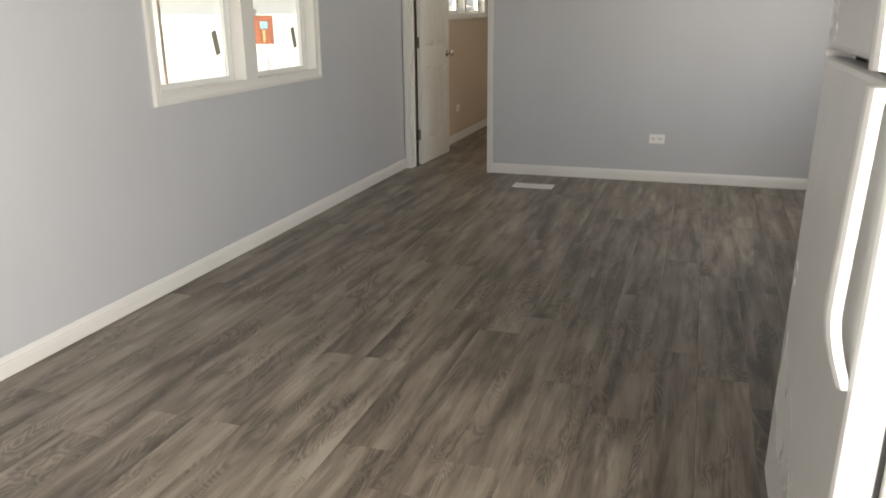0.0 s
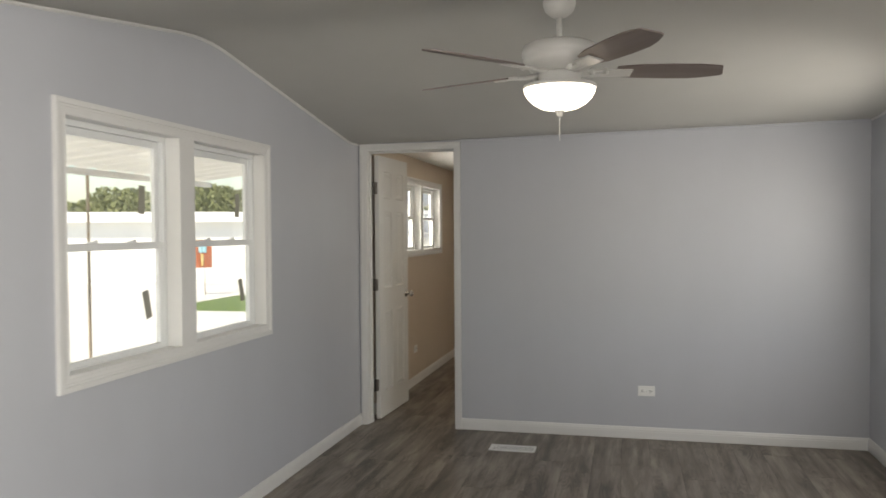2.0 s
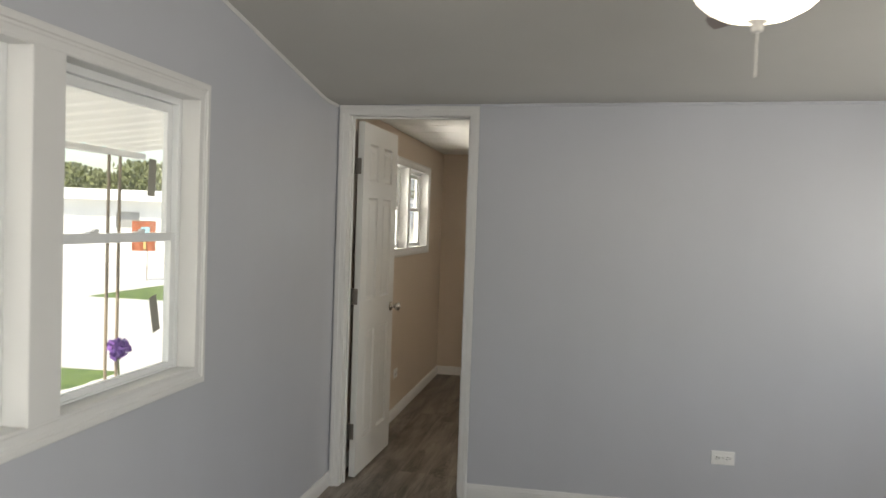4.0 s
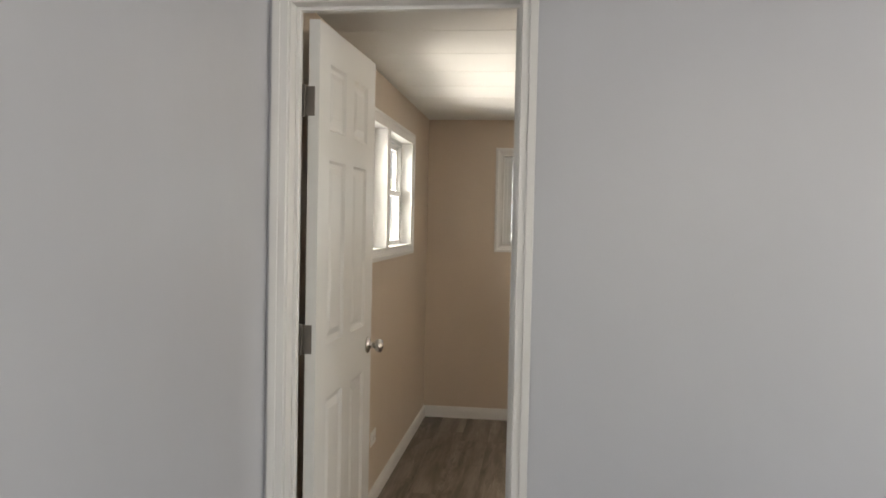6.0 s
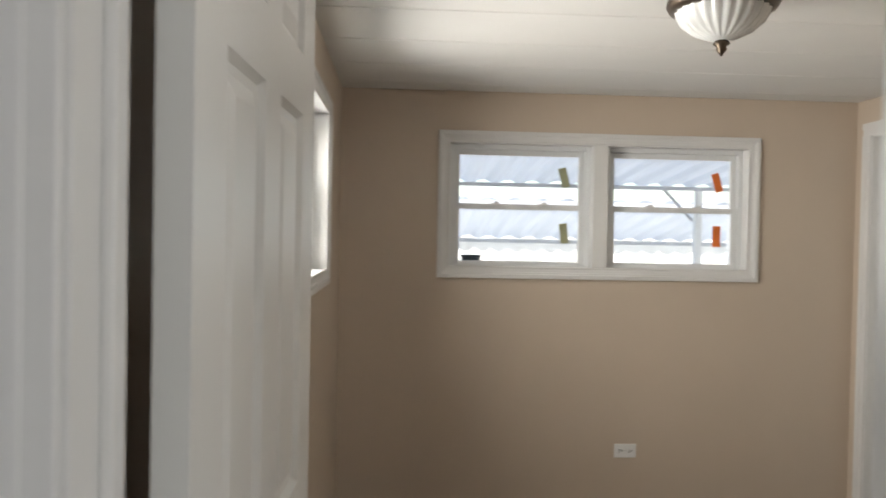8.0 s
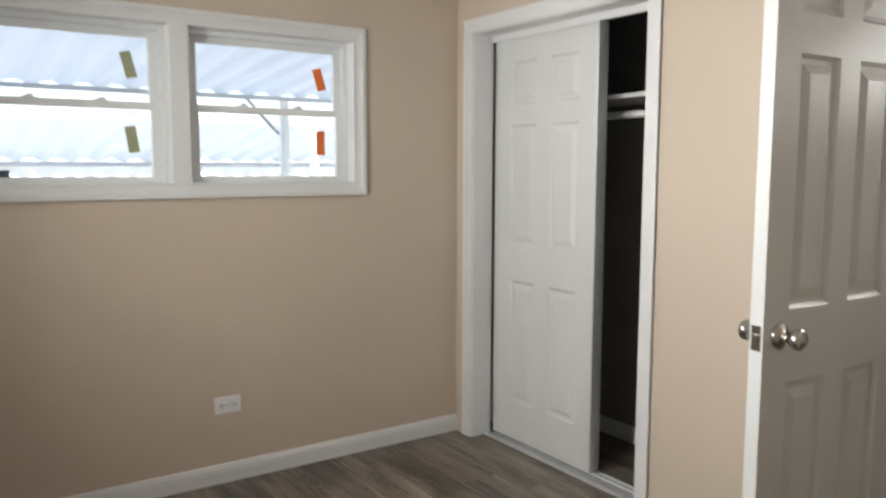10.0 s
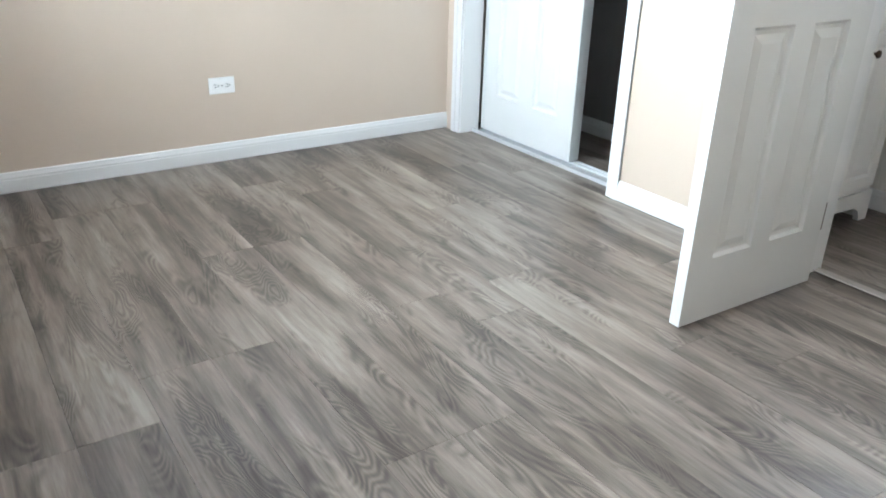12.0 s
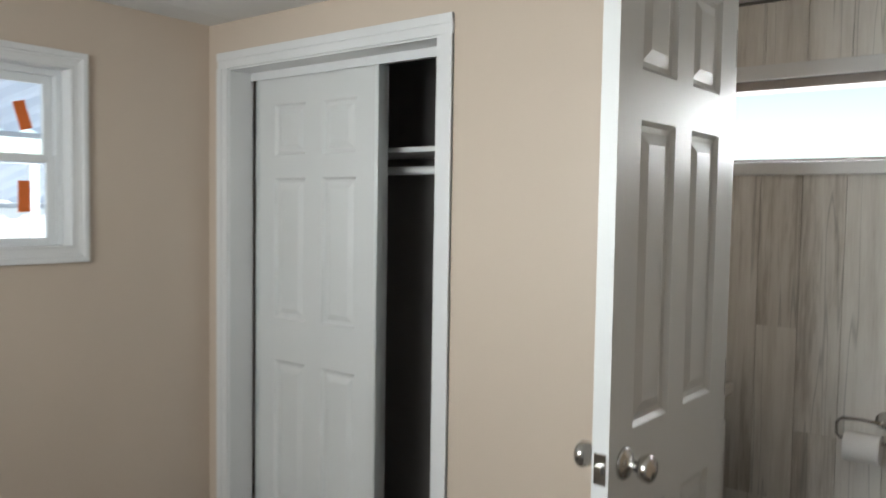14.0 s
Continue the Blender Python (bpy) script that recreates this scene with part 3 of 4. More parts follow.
def door_lining(name, label, m, w, h, depth, board=0.052, sides=(True, True), stop_at=None):
    """Jambs, head and casing boards of a doorway. Local x across the opening, y through the wall, z up."""
    top = thing(name, label, "door frame", m, kind="structure")
    part("jamb", boxes((-0.016, 0, 0, depth, 0, h + 0.016), bevel=0.001), TRIM, top)
    part("jamb", boxes((w, w + 0.016, 0, depth, 0, h + 0.016), bevel=0.001), TRIM, top)
    part("head", boxes((0, w, 0, depth, h, h + 0.016), bevel=0.001), TRIM, top)
    if stop_at is not None:
        part("door_stop", boxes((0, 0.011, stop_at, stop_at + 0.03, 0, h - 0.011), (w - 0.011, w, stop_at, stop_at + 0.03, 0, h - 0.011), (0, w, stop_at, stop_at + 0.03, h - 0.011, h), bevel=0.002), TRIM, top)
    for on, y0, y1, s in ((sides[0], -0.015, 0.0, 1), (sides[1], depth, depth + 0.015, -1)):
        if not on:
            continue
        e0, e1 = (y0, y1 - 0.0005) if s == 1 else (y0 + 0.0005, y1)
        inner = (e0 + 0.005, e1) if s == 1 else (e0, e1 - 0.005)
        g = 0.006
        for a, b in ((-g - board, -g), (w + g, w + g + board)):
            part("casing", boxes((a, b, inner[0], inner[1], 0, h + g), (a if a < 0 else b - board * 0.5, a + board * 0.5 if a < 0 else b, e0, e1, 0, h + g), bevel=0.002), TRIM, top)
        part("casing", boxes((-g - board, w + g + board, inner[0], inner[1], h + g, h + g + board), (-g - board, w + g + board, e0, e1, h + g + board * 0.5, h + g + board), bevel=0.002), TRIM, top)
    return top


door_lining("door_frame_1", "white cased doorway to the bedroom", Matrix.Translation((DOOR_X0, YE, 0)), DOOR_X1 - DOOR_X0, DOOR_Z, YE2 - YE, board=0.047, stop_at=0.055)

# bathroom door, standing square to its wall
bdoor = thing("door_2", "white six-panel door standing open at the bathroom", "door", kind="structure")
bdoor.matrix_world = pose(-0.100, 7.400, 0.014, 0, 0, -0.9)
bleaf = part("leaf", panelled_leaf(0.610, 2.025, 0.035), DOOR, bdoor)
add_knobs(bleaf, 0.062, 0.943, 0.035)
part("latch_plate", boxes((-0.0015, 0.0005, 0.005, 0.030, 0.912, 0.972), (-0.010, 0.0, 0.011, 0.024, 0.933, 0.951), bevel=0.0005), NICKEL, bleaf, "nickel latch plate with its bolt")
for hz in (0.22, 1.02, 1.82):
    hinge = part("hinge", boxes((0.6055, 0.620, 0.002, 0.041, hz - 0.045, hz + 0.045)), STEEL, bleaf, "bare steel butt hinge")
    part("hinge_pin", tube([(0.614, 0.039, hz - 0.05), (0.614, 0.039, hz + 0.05)], 0.006), STEEL, hinge)
door_lining("door_frame_2", "white lined doorway to the bathroom", Matrix.Translation((XC, BDO[1], 0)) @ pose(0, 0, 0, 0, 0, -90), BDO[1] - BDO[0], 2.05, XC2 - XC, sides=(False, True))

# ---- outdoors ----
GZ = -0.62
ground = bmesh.new()
for v in ((-400, -400), (400, -400), (400, 400), (-400, 400)):
    ground.verts.new((v[0], v[1], GZ))
ground.faces.new(ground.verts)
tagged(link_mesh("ground", ground, CONCRETE), "pale sunlit concrete drive and street", "ground", kind="structure")


def lawn(x0, x1, y0, y1):
    bm = bmesh.new()
    nx, ny = 24, 24
    g = [[bm.verts.new((x0 + (x1 - x0) * i / nx, y0 + (y1 - y0) * j / ny, GZ + 0.03 + 0.03 * noise.noise((i * 0.9, j * 0.9, x0)))) for j in range(ny + 1)] for i in range(nx + 1)]
    for i in range(nx):
        for j in range(ny):
            bm.faces.new((g[i][j], g[i + 1][j], g[i + 1][j + 1], g[i][j + 1]))
    for j in range(ny + 1):
        g[0][j].co.z = g[nx][j].co.z = GZ - 0.01
    for i in range(nx + 1):
        g[i][0].co.z = g[i][ny].co.z = GZ - 0.01
    return tagged(link_mesh("lawn", bm, GRASS), "strip of bright green mown grass beside the drive", "lawn", kind="stuff")


lawn(-13.5, -6.6, 6.8, 11.4)
lawn(-12.7, -8.4, 19.2, 24.2)
lawn(-60, -24, 27, 33)


def corrugated(x0, x1, y0, y1, z0, z1, pitch, amp, along="y"):
    """A ribbed metal sheet from y0 (height z0) to y1 (height z1), or from x0 to x1, ribs along the slope."""
    bm = bmesh.new()
    a0, a1 = (x0, x1) if along == "y" else (y0, y1)
    k = max(2, int((a1 - a0) / pitch) * 4)
    low, high = [], []
    for i in range(k + 1):
        u = a0 + (a1 - a0) * i / k
        dz = amp * (0.0, 0.85, 1.0, 0.15)[i % 4]
        pts = ((u, y0, z0 + dz), (u, y1, z1 + dz)) if along == "y" else ((x0, u, z0 + dz), (x1, u, z1 + dz))
        low.append([bm.verts.new(p) for p in pts])
        high.append([bm.verts.new((p[0], p[1], p[2] + 0.004)) for p in pts])
    for r in (low, high):
        for a, b in zip(r, r[1:]):
            bm.faces.new((a[0], b[0], b[1], a[1]))
    return bm


# carport over the drive, beside the living room
carport = thing("carport_awning", "white ribbed metal carport roof on thin posts", "carport", Matrix.Translation((-5.1, 5.0, GZ)))
cl = Matrix.Translation((5.1, -5.0, -GZ))


def moved(bm, m):
    bmesh.ops.transform(bm, matrix=m, verts=bm.verts)
    return bm


part("roof_sheet", moved(corrugated(-5.35, XL - 0.125, -1.0, 9.3, 2.10, 2.42, 0.30, 0.035, "x"), cl), CARPORT, carport)
part("beam", moved(boxes((-5.25, -5.17, -1.0, 9.3, 2.03, 2.09), bevel=0.006), cl), CARPORT_BEAM, carport)
for py in (2.75, 5.0, 7.05, 8.71, 8.89):
    part("post", moved(tube([(-5.2, py, GZ), (-5.203, py + 0.004, 0.7), (-5.2, py, 2.03)], 0.016, 10), cl), POLE, carport)

# awning outside the far window and the neighbour's ribbed roof beyond it
aw = thing("patio_awning", "white ribbed metal awning outside the far window", "awning", Matrix.Translation((-0.8, 11.0, GZ)))
al = Matrix.Translation((0.8, -11.0, -GZ))
part("roof_sheet", moved(corrugated(-4.2, 2.6, YF + 0.125, 12.2, 2.12, 1.885, 0.21, 0.03), al), SHEET, aw)
part("beam", moved(boxes((-4.2, 2.6, 12.13, 12.18, 1.855, 1.888), bevel=0.005), al), PURLIN, aw)
for px in (-3.9, 0.72, 2.4):
    part("post", moved(boxes((px - 0.03, px + 0.03, 12.13, 12.185, GZ, 1.856), bevel=0.004), al), AWNING, aw)
    part("bracket", moved(tube([(px - 0.05, 12.155, 1.6), (px - 0.30, 12.155, 1.86)], 0.014), al), PURLIN, aw)

shed = thing("neighbour_carport", "bluish white ribbed carport of the neighbour with scalloped edges", "carport", Matrix.Translation((-0.5, 17.5, GZ)))
sl = Matrix.Translation((0.5, -17.5, -GZ))
part("roof_sheet", moved(corrugated(-7.0, 6.0, 14.4, 17.0, 1.84, 1.40, 0.30, 0.04), sl), SHEET, shed)
part("beam", moved(boxes((-7, 6, 14.36, 14.40, 1.78, 1.84)), sl), PURLIN, shed)
part("beam", moved(boxes((-7, 6, 16.94, 16.99, 1.32, 1.40)), sl), PURLIN, shed)


def scallops():
    bm = bmesh.new()
    n = 52
    for i in range(n):
        x0 = -7 + 13 * i / n
        x1 = -7 + 13 * (i + 1) / n
        lo = [bm.verts.new((x0 + (x1 - x0) * k / 6, 16.9, 1.26 - 0.06 * math.sin(math.pi * k / 6))) for k in range(7)]
        hi = [bm.verts.new((x1, 16.9, 1.34)), bm.verts.new((x0, 16.9, 1.34))]
        f = bm.faces.new(lo + hi)
        r = bmesh.ops.extrude_face_region(bm, geom=[f])
        bmesh.ops.translate(bm, vec=(0, 0.02, 0), verts=[v for v in r["geom"] if isinstance(v, bmesh.types.BMVert)])
    return bm


part("valance", moved(scallops(), sl), AWNING, shed, "white scalloped valance")
for px in (-6.8, -2.5, 2.0, 5.8):
    part("post", moved(boxes((px - 0.04, px + 0.04, 14.36, 14.43, GZ, 1.78)), sl), AWNING, shed)
part("back_wall", moved(slab_with_holes(-7, 6, GZ, 1.8, 19.0, 19.1, [], "x"), sl), SIDING, shed)

pail = thing("paint_pail", "dark grey pail on the ledge outside the glass", "pail", Matrix.Translation((-1.455, YF + 0.22, 1.278)) @ Matrix.Diagonal((1.0, 1.0, 0.82, 1.0)))
part("body", lathe([(0.042, 0), (0.047, 0.002), (0.052, 0.055), (0.0535, 0.058), (0.0535, 0.062), (0.046, 0.062), (0.045, 0.05)], 24), plain("dark_pail_plastic", (0.05, 0.065, 0.07), 0.5), pail, smooth=True)
part("lid", lathe([(0.055, 0.060), (0.056, 0.066), (0.05, 0.069), (0.01, 0.069)], 24), plain("dark_lid_plastic", (0.04, 0.05, 0.055), 0.5), pail)
tagged(link_mesh("ledge", boxes((FW[0], FW[1], YF + 0.121, YF + 0.29, 1.255, 1.2745), bevel=0.003), AWNING), "white metal ledge under the far window", "ledge", kind="structure")

# the other side of the street
def far_house(x, y, w, d, h, turn, label):
    hs = thing("house", label, "house", pose(x, y, GZ, 0, 0, turn))
    wins = [(a, a + 0.9, 1.45, 2.1) for a in (-w / 2 + 1.6, -w / 2 + 5.6, w / 2 - 6.6, w / 2 - 2.4)]
    part("wall", slab_with_holes(-w / 2, w / 2, 0, h, -d / 2, -d / 2 + 0.15, wins, "x"), SIDING, hs)
    part("wall", boxes((-w / 2, w / 2, d / 2 - 0.15, d / 2, 0, h), (-w / 2, -w / 2 + 0.15, -d / 2 + 0.16, d / 2 - 0.16, 0, h), (w / 2 - 0.15, w / 2, -d / 2 + 0.16, d / 2 - 0.16, 0, h)), SIDING, hs)
    for a in wins:
        wn_ = part("window", boxes((a[0] - 0.06, a[1] + 0.06, -d / 2 - 0.03, -d / 2 - 0.002, a[2] - 0.06, a[2]), (a[0] - 0.06, a[1] + 0.06, -d / 2 - 0.03, -d / 2 - 0.002, a[3], a[3] + 0.06), (a[0] - 0.06, a[0], -d / 2 - 0.03, -d / 2 - 0.002, a[2], a[3]), (a[1], a[1] + 0.06, -d / 2 - 0.03, -d / 2 - 0.002, a[2], a[3])), SIDING, hs)
        part("pane", boxes((a[0], a[1], -d / 2 + 0.05, -d / 2 + 0.06, a[2], a[3])), plain("dusky_pane", (0.32, 0.32, 0.31), 0.2), wn_)
    bm = bmesh.new()
    o = 0.35
    pts = [(-w / 2 - o, -d / 2 - o, h), (w / 2 + o, -d / 2 - o, h), (w / 2 + o, d / 2 + o, h), (-w / 2 - o, d / 2 + o, h), (-w / 2 - o, 0, h + 0.5), (w / 2 + o, 0, h + 0.5)]
    v = [bm.verts.new(p) for p in pts]
    for f in ((0, 1, 5, 4), (2, 3, 4, 5), (0, 4, 3), (1, 2, 5), (0, 3, 2, 1)):
        bm.faces.new([v[i] for i in f])
    part("roof", bm, ROOFING, hs)
    return hs


far_house(-22.5, 32.0, 18, 4.5, 2.55, 24, "low white mobile home across the street")
far_house(-37, 17, 13, 4.5, 2.5, 60, "low white mobile home across the street")
far_house(-9, 40, 9, 4.5, 2.6, 10, "low white mobile home across the street")


def leaf_cloud(rng, centre, size, count, leaf):
    bm = bmesh.new()
    for _ in range(count):
        while True:
            p = Vector((rng.uniform(-1, 1), rng.uniform(-1, 1), rng.uniform(-1, 1)))
            if 0.25 < p.length < 1.0 + 0.25 * noise.noise(p * 2.3 + Vector(centre)):
                break
        c = Vector(centre) + Vector((p.x * size[0], p.y * size[1], p.z * size[2]))
        e = Euler((rng.uniform(0, 6), rng.uniform(0, 6), rng.uniform(0, 6))).to_matrix()
        s = leaf * rng.uniform(0.6, 1.4)
        bm.faces.new([bm.verts.new(c + e @ Vector(q) * s) for q in ((-1, 0, 0), (0, -0.5, 0.1), (1, 0, 0), (0, 0.5, 0.1))])
    return bm


def tree(x, y, h, spread, seed, label):
    rng = random.Random(seed)
    t = thing("tree", label, "tree", Matrix.Translation((x, y, GZ)))
    part("trunk", tube([(0, 0, -0.1), (0.05, 0.02, h * 0.2), (-0.04, 0.06, h * 0.45), (0.03, 0, h * 0.7)], 0.2, 8, [0.24, 0.17, 0.12, 0.05]), BARK, t)
    for k in range(4):
        a = k * 1.6 + seed
        part("limb", tube([(0, 0, h * 0.38), (math.cos(a) * spread * 0.3, math.sin(a) * spread * 0.3, h * 0.55), (math.cos(a) * spread * 0.6, math.sin(a) * spread * 0.6, h * 0.68)], 0.05, 6, [0.08, 0.05, 0.02]), BARK, t)
    part("crown", leaf_cloud(rng, (0, 0, h * 0.66), (spread, spread, h * 0.36), 6500, 0.085 * spread / 2), FOLIAGE, t)
    return t


for i, (x, y, h, s) in enumerate(((-34, 37, 5.0, 3.4), (-28.5, 40, 4.6, 3.2), (-45, 26, 5.0, 3.0), (-24.5, 42.5, 4.9, 3.4), (-20, 44, 4.4, 3.0), (-12.5, 47, 5.4, 3.2), (-40, 31, 4.6, 3.0))):
    tree(x, y, h, s, i, "broad green tree beyond the street" if h > 4 else "small round green tree by the street")

flag = thing("garden_flag", "patterned rust red flag hanging on a thin pole in the lawn", "flag", pose(-13.87, 24.0, GZ, 0, 0, 32.3))


def cloth(x0, x1, z0, z1, y, wave, thick=0.004):
    bm = bmesh.new()
    nx, nz = 14, 10
    rows = []
    for k in (0, thick):
        rows.append([[bm.verts.new((x0 + (x1 - x0) * i / nx, y + k + wave * math.sin(i * 0.9 + j * 0.25) * (1.1 - j / nz), z0 + (z1 - z0) * j / nz)) for j in range(nz + 1)] for i in range(nx + 1)])
    for g in rows:
        for i in range(nx):
            for j in range(nz):
                bm.faces.new((g[i][j], g[i + 1][j], g[i + 1][j + 1], g[i][j + 1]))
    return bm


part("pole", tube([(0, 0, -0.05), (0.0, 0, 1.0), (0.01, 0, 1.86)], 0.014, 8), POLE, flag)
part("crossbar", tube([(-0.46, -0.02, 1.84), (0.24, -0.02, 1.84)], 0.010, 8), POLE, flag)
fabric = part("fabric", cloth(-0.45, 0.23, 0.92, 1.83, -0.035, 0.018), plain("rust_red_cloth", (0.42, 0.13, 0.06), 0.85, vary=0.25, blotch=9), flag)
part("emblem", cloth(-0.20, 0.06, 1.42, 1.66, -0.060, 0.018), plain("pale_blue_cloth", (0.35, 0.60, 0.68), 0.85), fabric, "pale blue patch of cloth")
part("emblem", cloth(-0.12, -0.04, 0.98, 1.38, -0.060, 0.018), plain("pale_yellow_cloth", (0.75, 0.60, 0.28), 0.85), fabric, "pale yellow stripe of cloth")

bush2 = thing("shrub", "low yellow green shrub across the drive", "shrub", Matrix.Translation((-15.5, 14.2, GZ)))
part("crown", leaf_cloud(random.Random(8), (0, 0, 0.6), (0.55, 0.55, 0.6), 1200, 0.09), leafy("yellow_leaves", (0.30, 0.26, 0.03), (0.5, 0.45, 0.08), 6.0), bush2)
part("stem", tube([(0, 0, -0.05), (0.02, 0, 0.6)], 0.05, 8), BARK, bush2)


flowers = thing("flower_clump", "purple flowers on a tall stem beside the carport post", "flowers", Matrix.Translation((-5.12, 8.79, GZ)))
part("blossom", leaf_cloud(random.Random(2), (0, 0, 0.80), (0.10, 0.10, 0.10), 260, 0.03), leafy("purple_blossom", (0.22, 0.08, 0.42), (0.42, 0.22, 0.65), 8.0), flowers)
part("stem", tube([(0, 0, -0.03), (0.02, 0.01, 0.4), (0.0, 0, 0.78)], 0.008, 6), FOLIAGE, flowers)


def hills():
    bm = bmesh.new()
    prev = None
    for i in range(60):
        a = radians(60 + 150 * i / 59)
        r = 260
        h = 9 + 7 * noise.noise((i * 0.16, 2.0, 0)) + 3 * noise.noise((i * 0.6, 5.0, 0))
        cur = [bm.verts.new((r * math.cos(a), r * math.sin(a), GZ)), bm.verts.new((r * 1.15 * math.cos(a), r * 1.15 * math.sin(a), GZ + h))]
        if prev:
            bm.faces.new((prev[0], cur[0], cur[1], prev[1]))
        prev = cur
    return bm


tagged(link_mesh("backdrop", hills(), leafy("hazy_hill", (0.16, 0.20, 0.20), (0.26, 0.29, 0.27), 0.05)), "hazy wooded hills in the distance", "hills", kind="structure")

# ---- living room and kitchen ----
fridge = thing("refrigerator", "white top-freezer refrigerator with long moulded handles", "refrigerator", Matrix.Translation((0.522, 1.13, 0.012)) @ pose(0, 0, 0, 0, 1.0, 0))
FW_, FH, GAP = 0.82, 1.72, 1.198
part("body", boxes((0.075, 0.685, 0.006, FW_ - 0.006, 0.03, FH), bevel=0.008), FRIDGE, fridge)
part("gasket", boxes((0.062, 0.076, 0.02, FW_ - 0.02, 0.06, FH - 0.015)), SHADOW, fridge)
part("kick_grille", boxes((0.05, 0.09, 0.02, FW_ - 0.02, 0.008, 0.052), bevel=0.004), SHADOW, fridge, "dark toe grille")
fd = part("fridge_door", boxes((0.0, 0.064, 0.0, FW_, 0.06, GAP - 0.009), bevel=0.014), FRIDGE, fridge)
zd = part("freezer_door", boxes((0.0, 0.064, 0.0, FW_, GAP + 0.009, FH + 0.004), bevel=0.014), FRIDGE, fridge)
part("middle_hinge", boxes((-0.004, 0.05, FW_ - 0.035, FW_ - 0.004, GAP - 0.007, GAP + 0.007), bevel=0.002), FRIDGE, fridge)
part("foot", lathe([(0.02, -0.009), (0.02, 0.03)], 12), SHADOW, fridge).location = (0.12, 0.06, 0.0)
part("foot", lathe([(0.02, -0.009), (0.02, 0.03)], 12), SHADOW, fridge).location = (0.12, FW_ - 0.06, 0.0)


def bowed_handle(z0, z1, flip):
    """A flat moulded strip near the door's edge that bows out and comes back to the door at one end."""
    bm = bmesh.new()
    rings = []
    steps = 22
    for i in range(steps + 1):
        f = i / steps
        z = z0 + (z1 - z0) * f
        q = f if not flip else 1 - f
        out = 0.010 + 0.036 * min(1.0, math.sin(min(q / 0.30, 1.0) * math.pi / 2)) - 0.010 * q
        if q > 0.93:
            out = max(out, 0.032)
        wd = 0.021 + 0.006 * q
        th = 0.016 if q < 0.96 else 0.05
        c = 0.034
        sec = [(-out, c - wd), (-out - 0.006, c - wd * 0.6), (-out - 0.008, c), (-out - 0.006, c + wd * 0.6), (-out, c + wd), (-out + th, c + wd * 0.9), (-out + th, c - wd * 0.9)]
        rings.append([bm.verts.new((x, y, z)) for x, y in sec])
    k = 7
    for a, b in zip(rings, rings[1:]):
        for i in range(k):
            j = (i + 1) % k
            bm.faces.new((a[i], a[j], b[j], b[i]))
    bm.faces.new(rings[0])
    bm.faces.new(rings[-1])
    return bm


part("handle", bowed_handle(0.705, GAP - 0.012, False), FRIDGE, fd, "moulded white handle")
part("handle", bowed_handle(GAP + 0.012, GAP + 0.36, True), FRIDGE, zd, "moulded white handle")


def outlet(m, label, group="wall outlets"):
    o = thing("outlet", label, "outlet", m, group)
    part("cover_plate", boxes((-0.058, 0.058, -0.006, -0.0004, -0.036, 0.036), bevel=0.003), PLATE, o)
    for s in (-1, 1):
        soc = part("socket", boxes((s * 0.026 - 0.017, s * 0.026 + 0.017, -0.0085, -0.005, -0.014, 0.014), bevel=0.002), PLATE, o)
        part("slot", boxes((s * 0.026 - 0.009, s * 0.026 + 0.001, -0.0092, -0.0082, 0.0040, 0.0072), (s * 0.026 - 0.009, s * 0.026 + 0.001, -0.0092, -0.0082, -0.0072, -0.0040), (s * 0.026 + 0.006, s * 0.026 + 0.011, -0.0092, -0.0082, -0.0026, 0.0026)), SLOT, soc, "dark slots")
    part("screw", lathe([(0.003, -0.0072), (0.003, -0.0055)], 10, "y"), NICKEL, o)
    return o


outlet(Matrix.Translation((-0.027, YE, 0.339)), "white double outlet lying sideways on the grey end wall")
outlet(Matrix.Translation((-0.655, YF, 0.340)), "white double outlet lying sideways on the tan far wall")
outlet(pose(XL, 7.74, 0.342, 0, 0, 90), "white double outlet lying sideways on the tan side wall")

vent = thing("floor_vent", "white metal floor register set in the planks", "vent", Matrix.Translation((-0.911, 5.727, 0.0)))
part("frame", boxes((-0.155, 0.155, -0.07, -0.052, 0.0, 0.007), (-0.155, 0.155, 0.052, 0.07, 0.0, 0.007), (-0.155, -0.137, -0.052, 0.052, 0.0, 0.007), (0.137, 0.155, -0.052, 0.052, 0.0, 0.007), bevel=0.002), PLATE, vent)
part("damper", boxes((-0.137, 0.137, -0.052, 0.052, 0.0004, 0.0015)), plain("grey_damper", (0.35, 0.35, 0.35), 0.5), vent)
for i in range(23):
    part("slat", boxes((-0.134 + i * 0.0117, -0.128 + i * 0.0117, -0.052, 0.052, 0.002, 0.006)), PLATE, vent)

# ceiling fan with its lit bowl
FAN = Vector((-0.432, 3.82, 0))
fan_top = vault_z(3.82, -0.432)
fan = thing("ceiling_fan", "white five-blade ceiling fan with a lit frosted glass bowl", "ceiling fan", Matrix.Translation((FAN.x, FAN.y, fan_top)))
fz = fan_top
part("canopy", lathe([(0.068, 0.004), (0.068, -0.022), (0.058, -0.048), (0.038, -0.066), (0.022, -0.074)], 32), FANWHITE, fan, smooth=True)
part("downrod", lathe([(0.0125, -0.07), (0.0125, 2.25 - fz)], 16), FANWHITE, fan, smooth=True)
part("motor_housing", lathe([(0.02, 2.262 - fz), (0.055, 2.255 - fz), (0.118, 2.248 - fz), (0.148, 2.234 - fz), (0.156, 2.212 - fz), (0.156, 2.196 - fz), (0.151, 2.190 - fz), (0.153, 2.180 - fz), (0.146, 2.160 - fz), (0.120, 2.138 - fz), (0.07, 2.126 - fz)], 48), FANWHITE, fan, smooth=True)
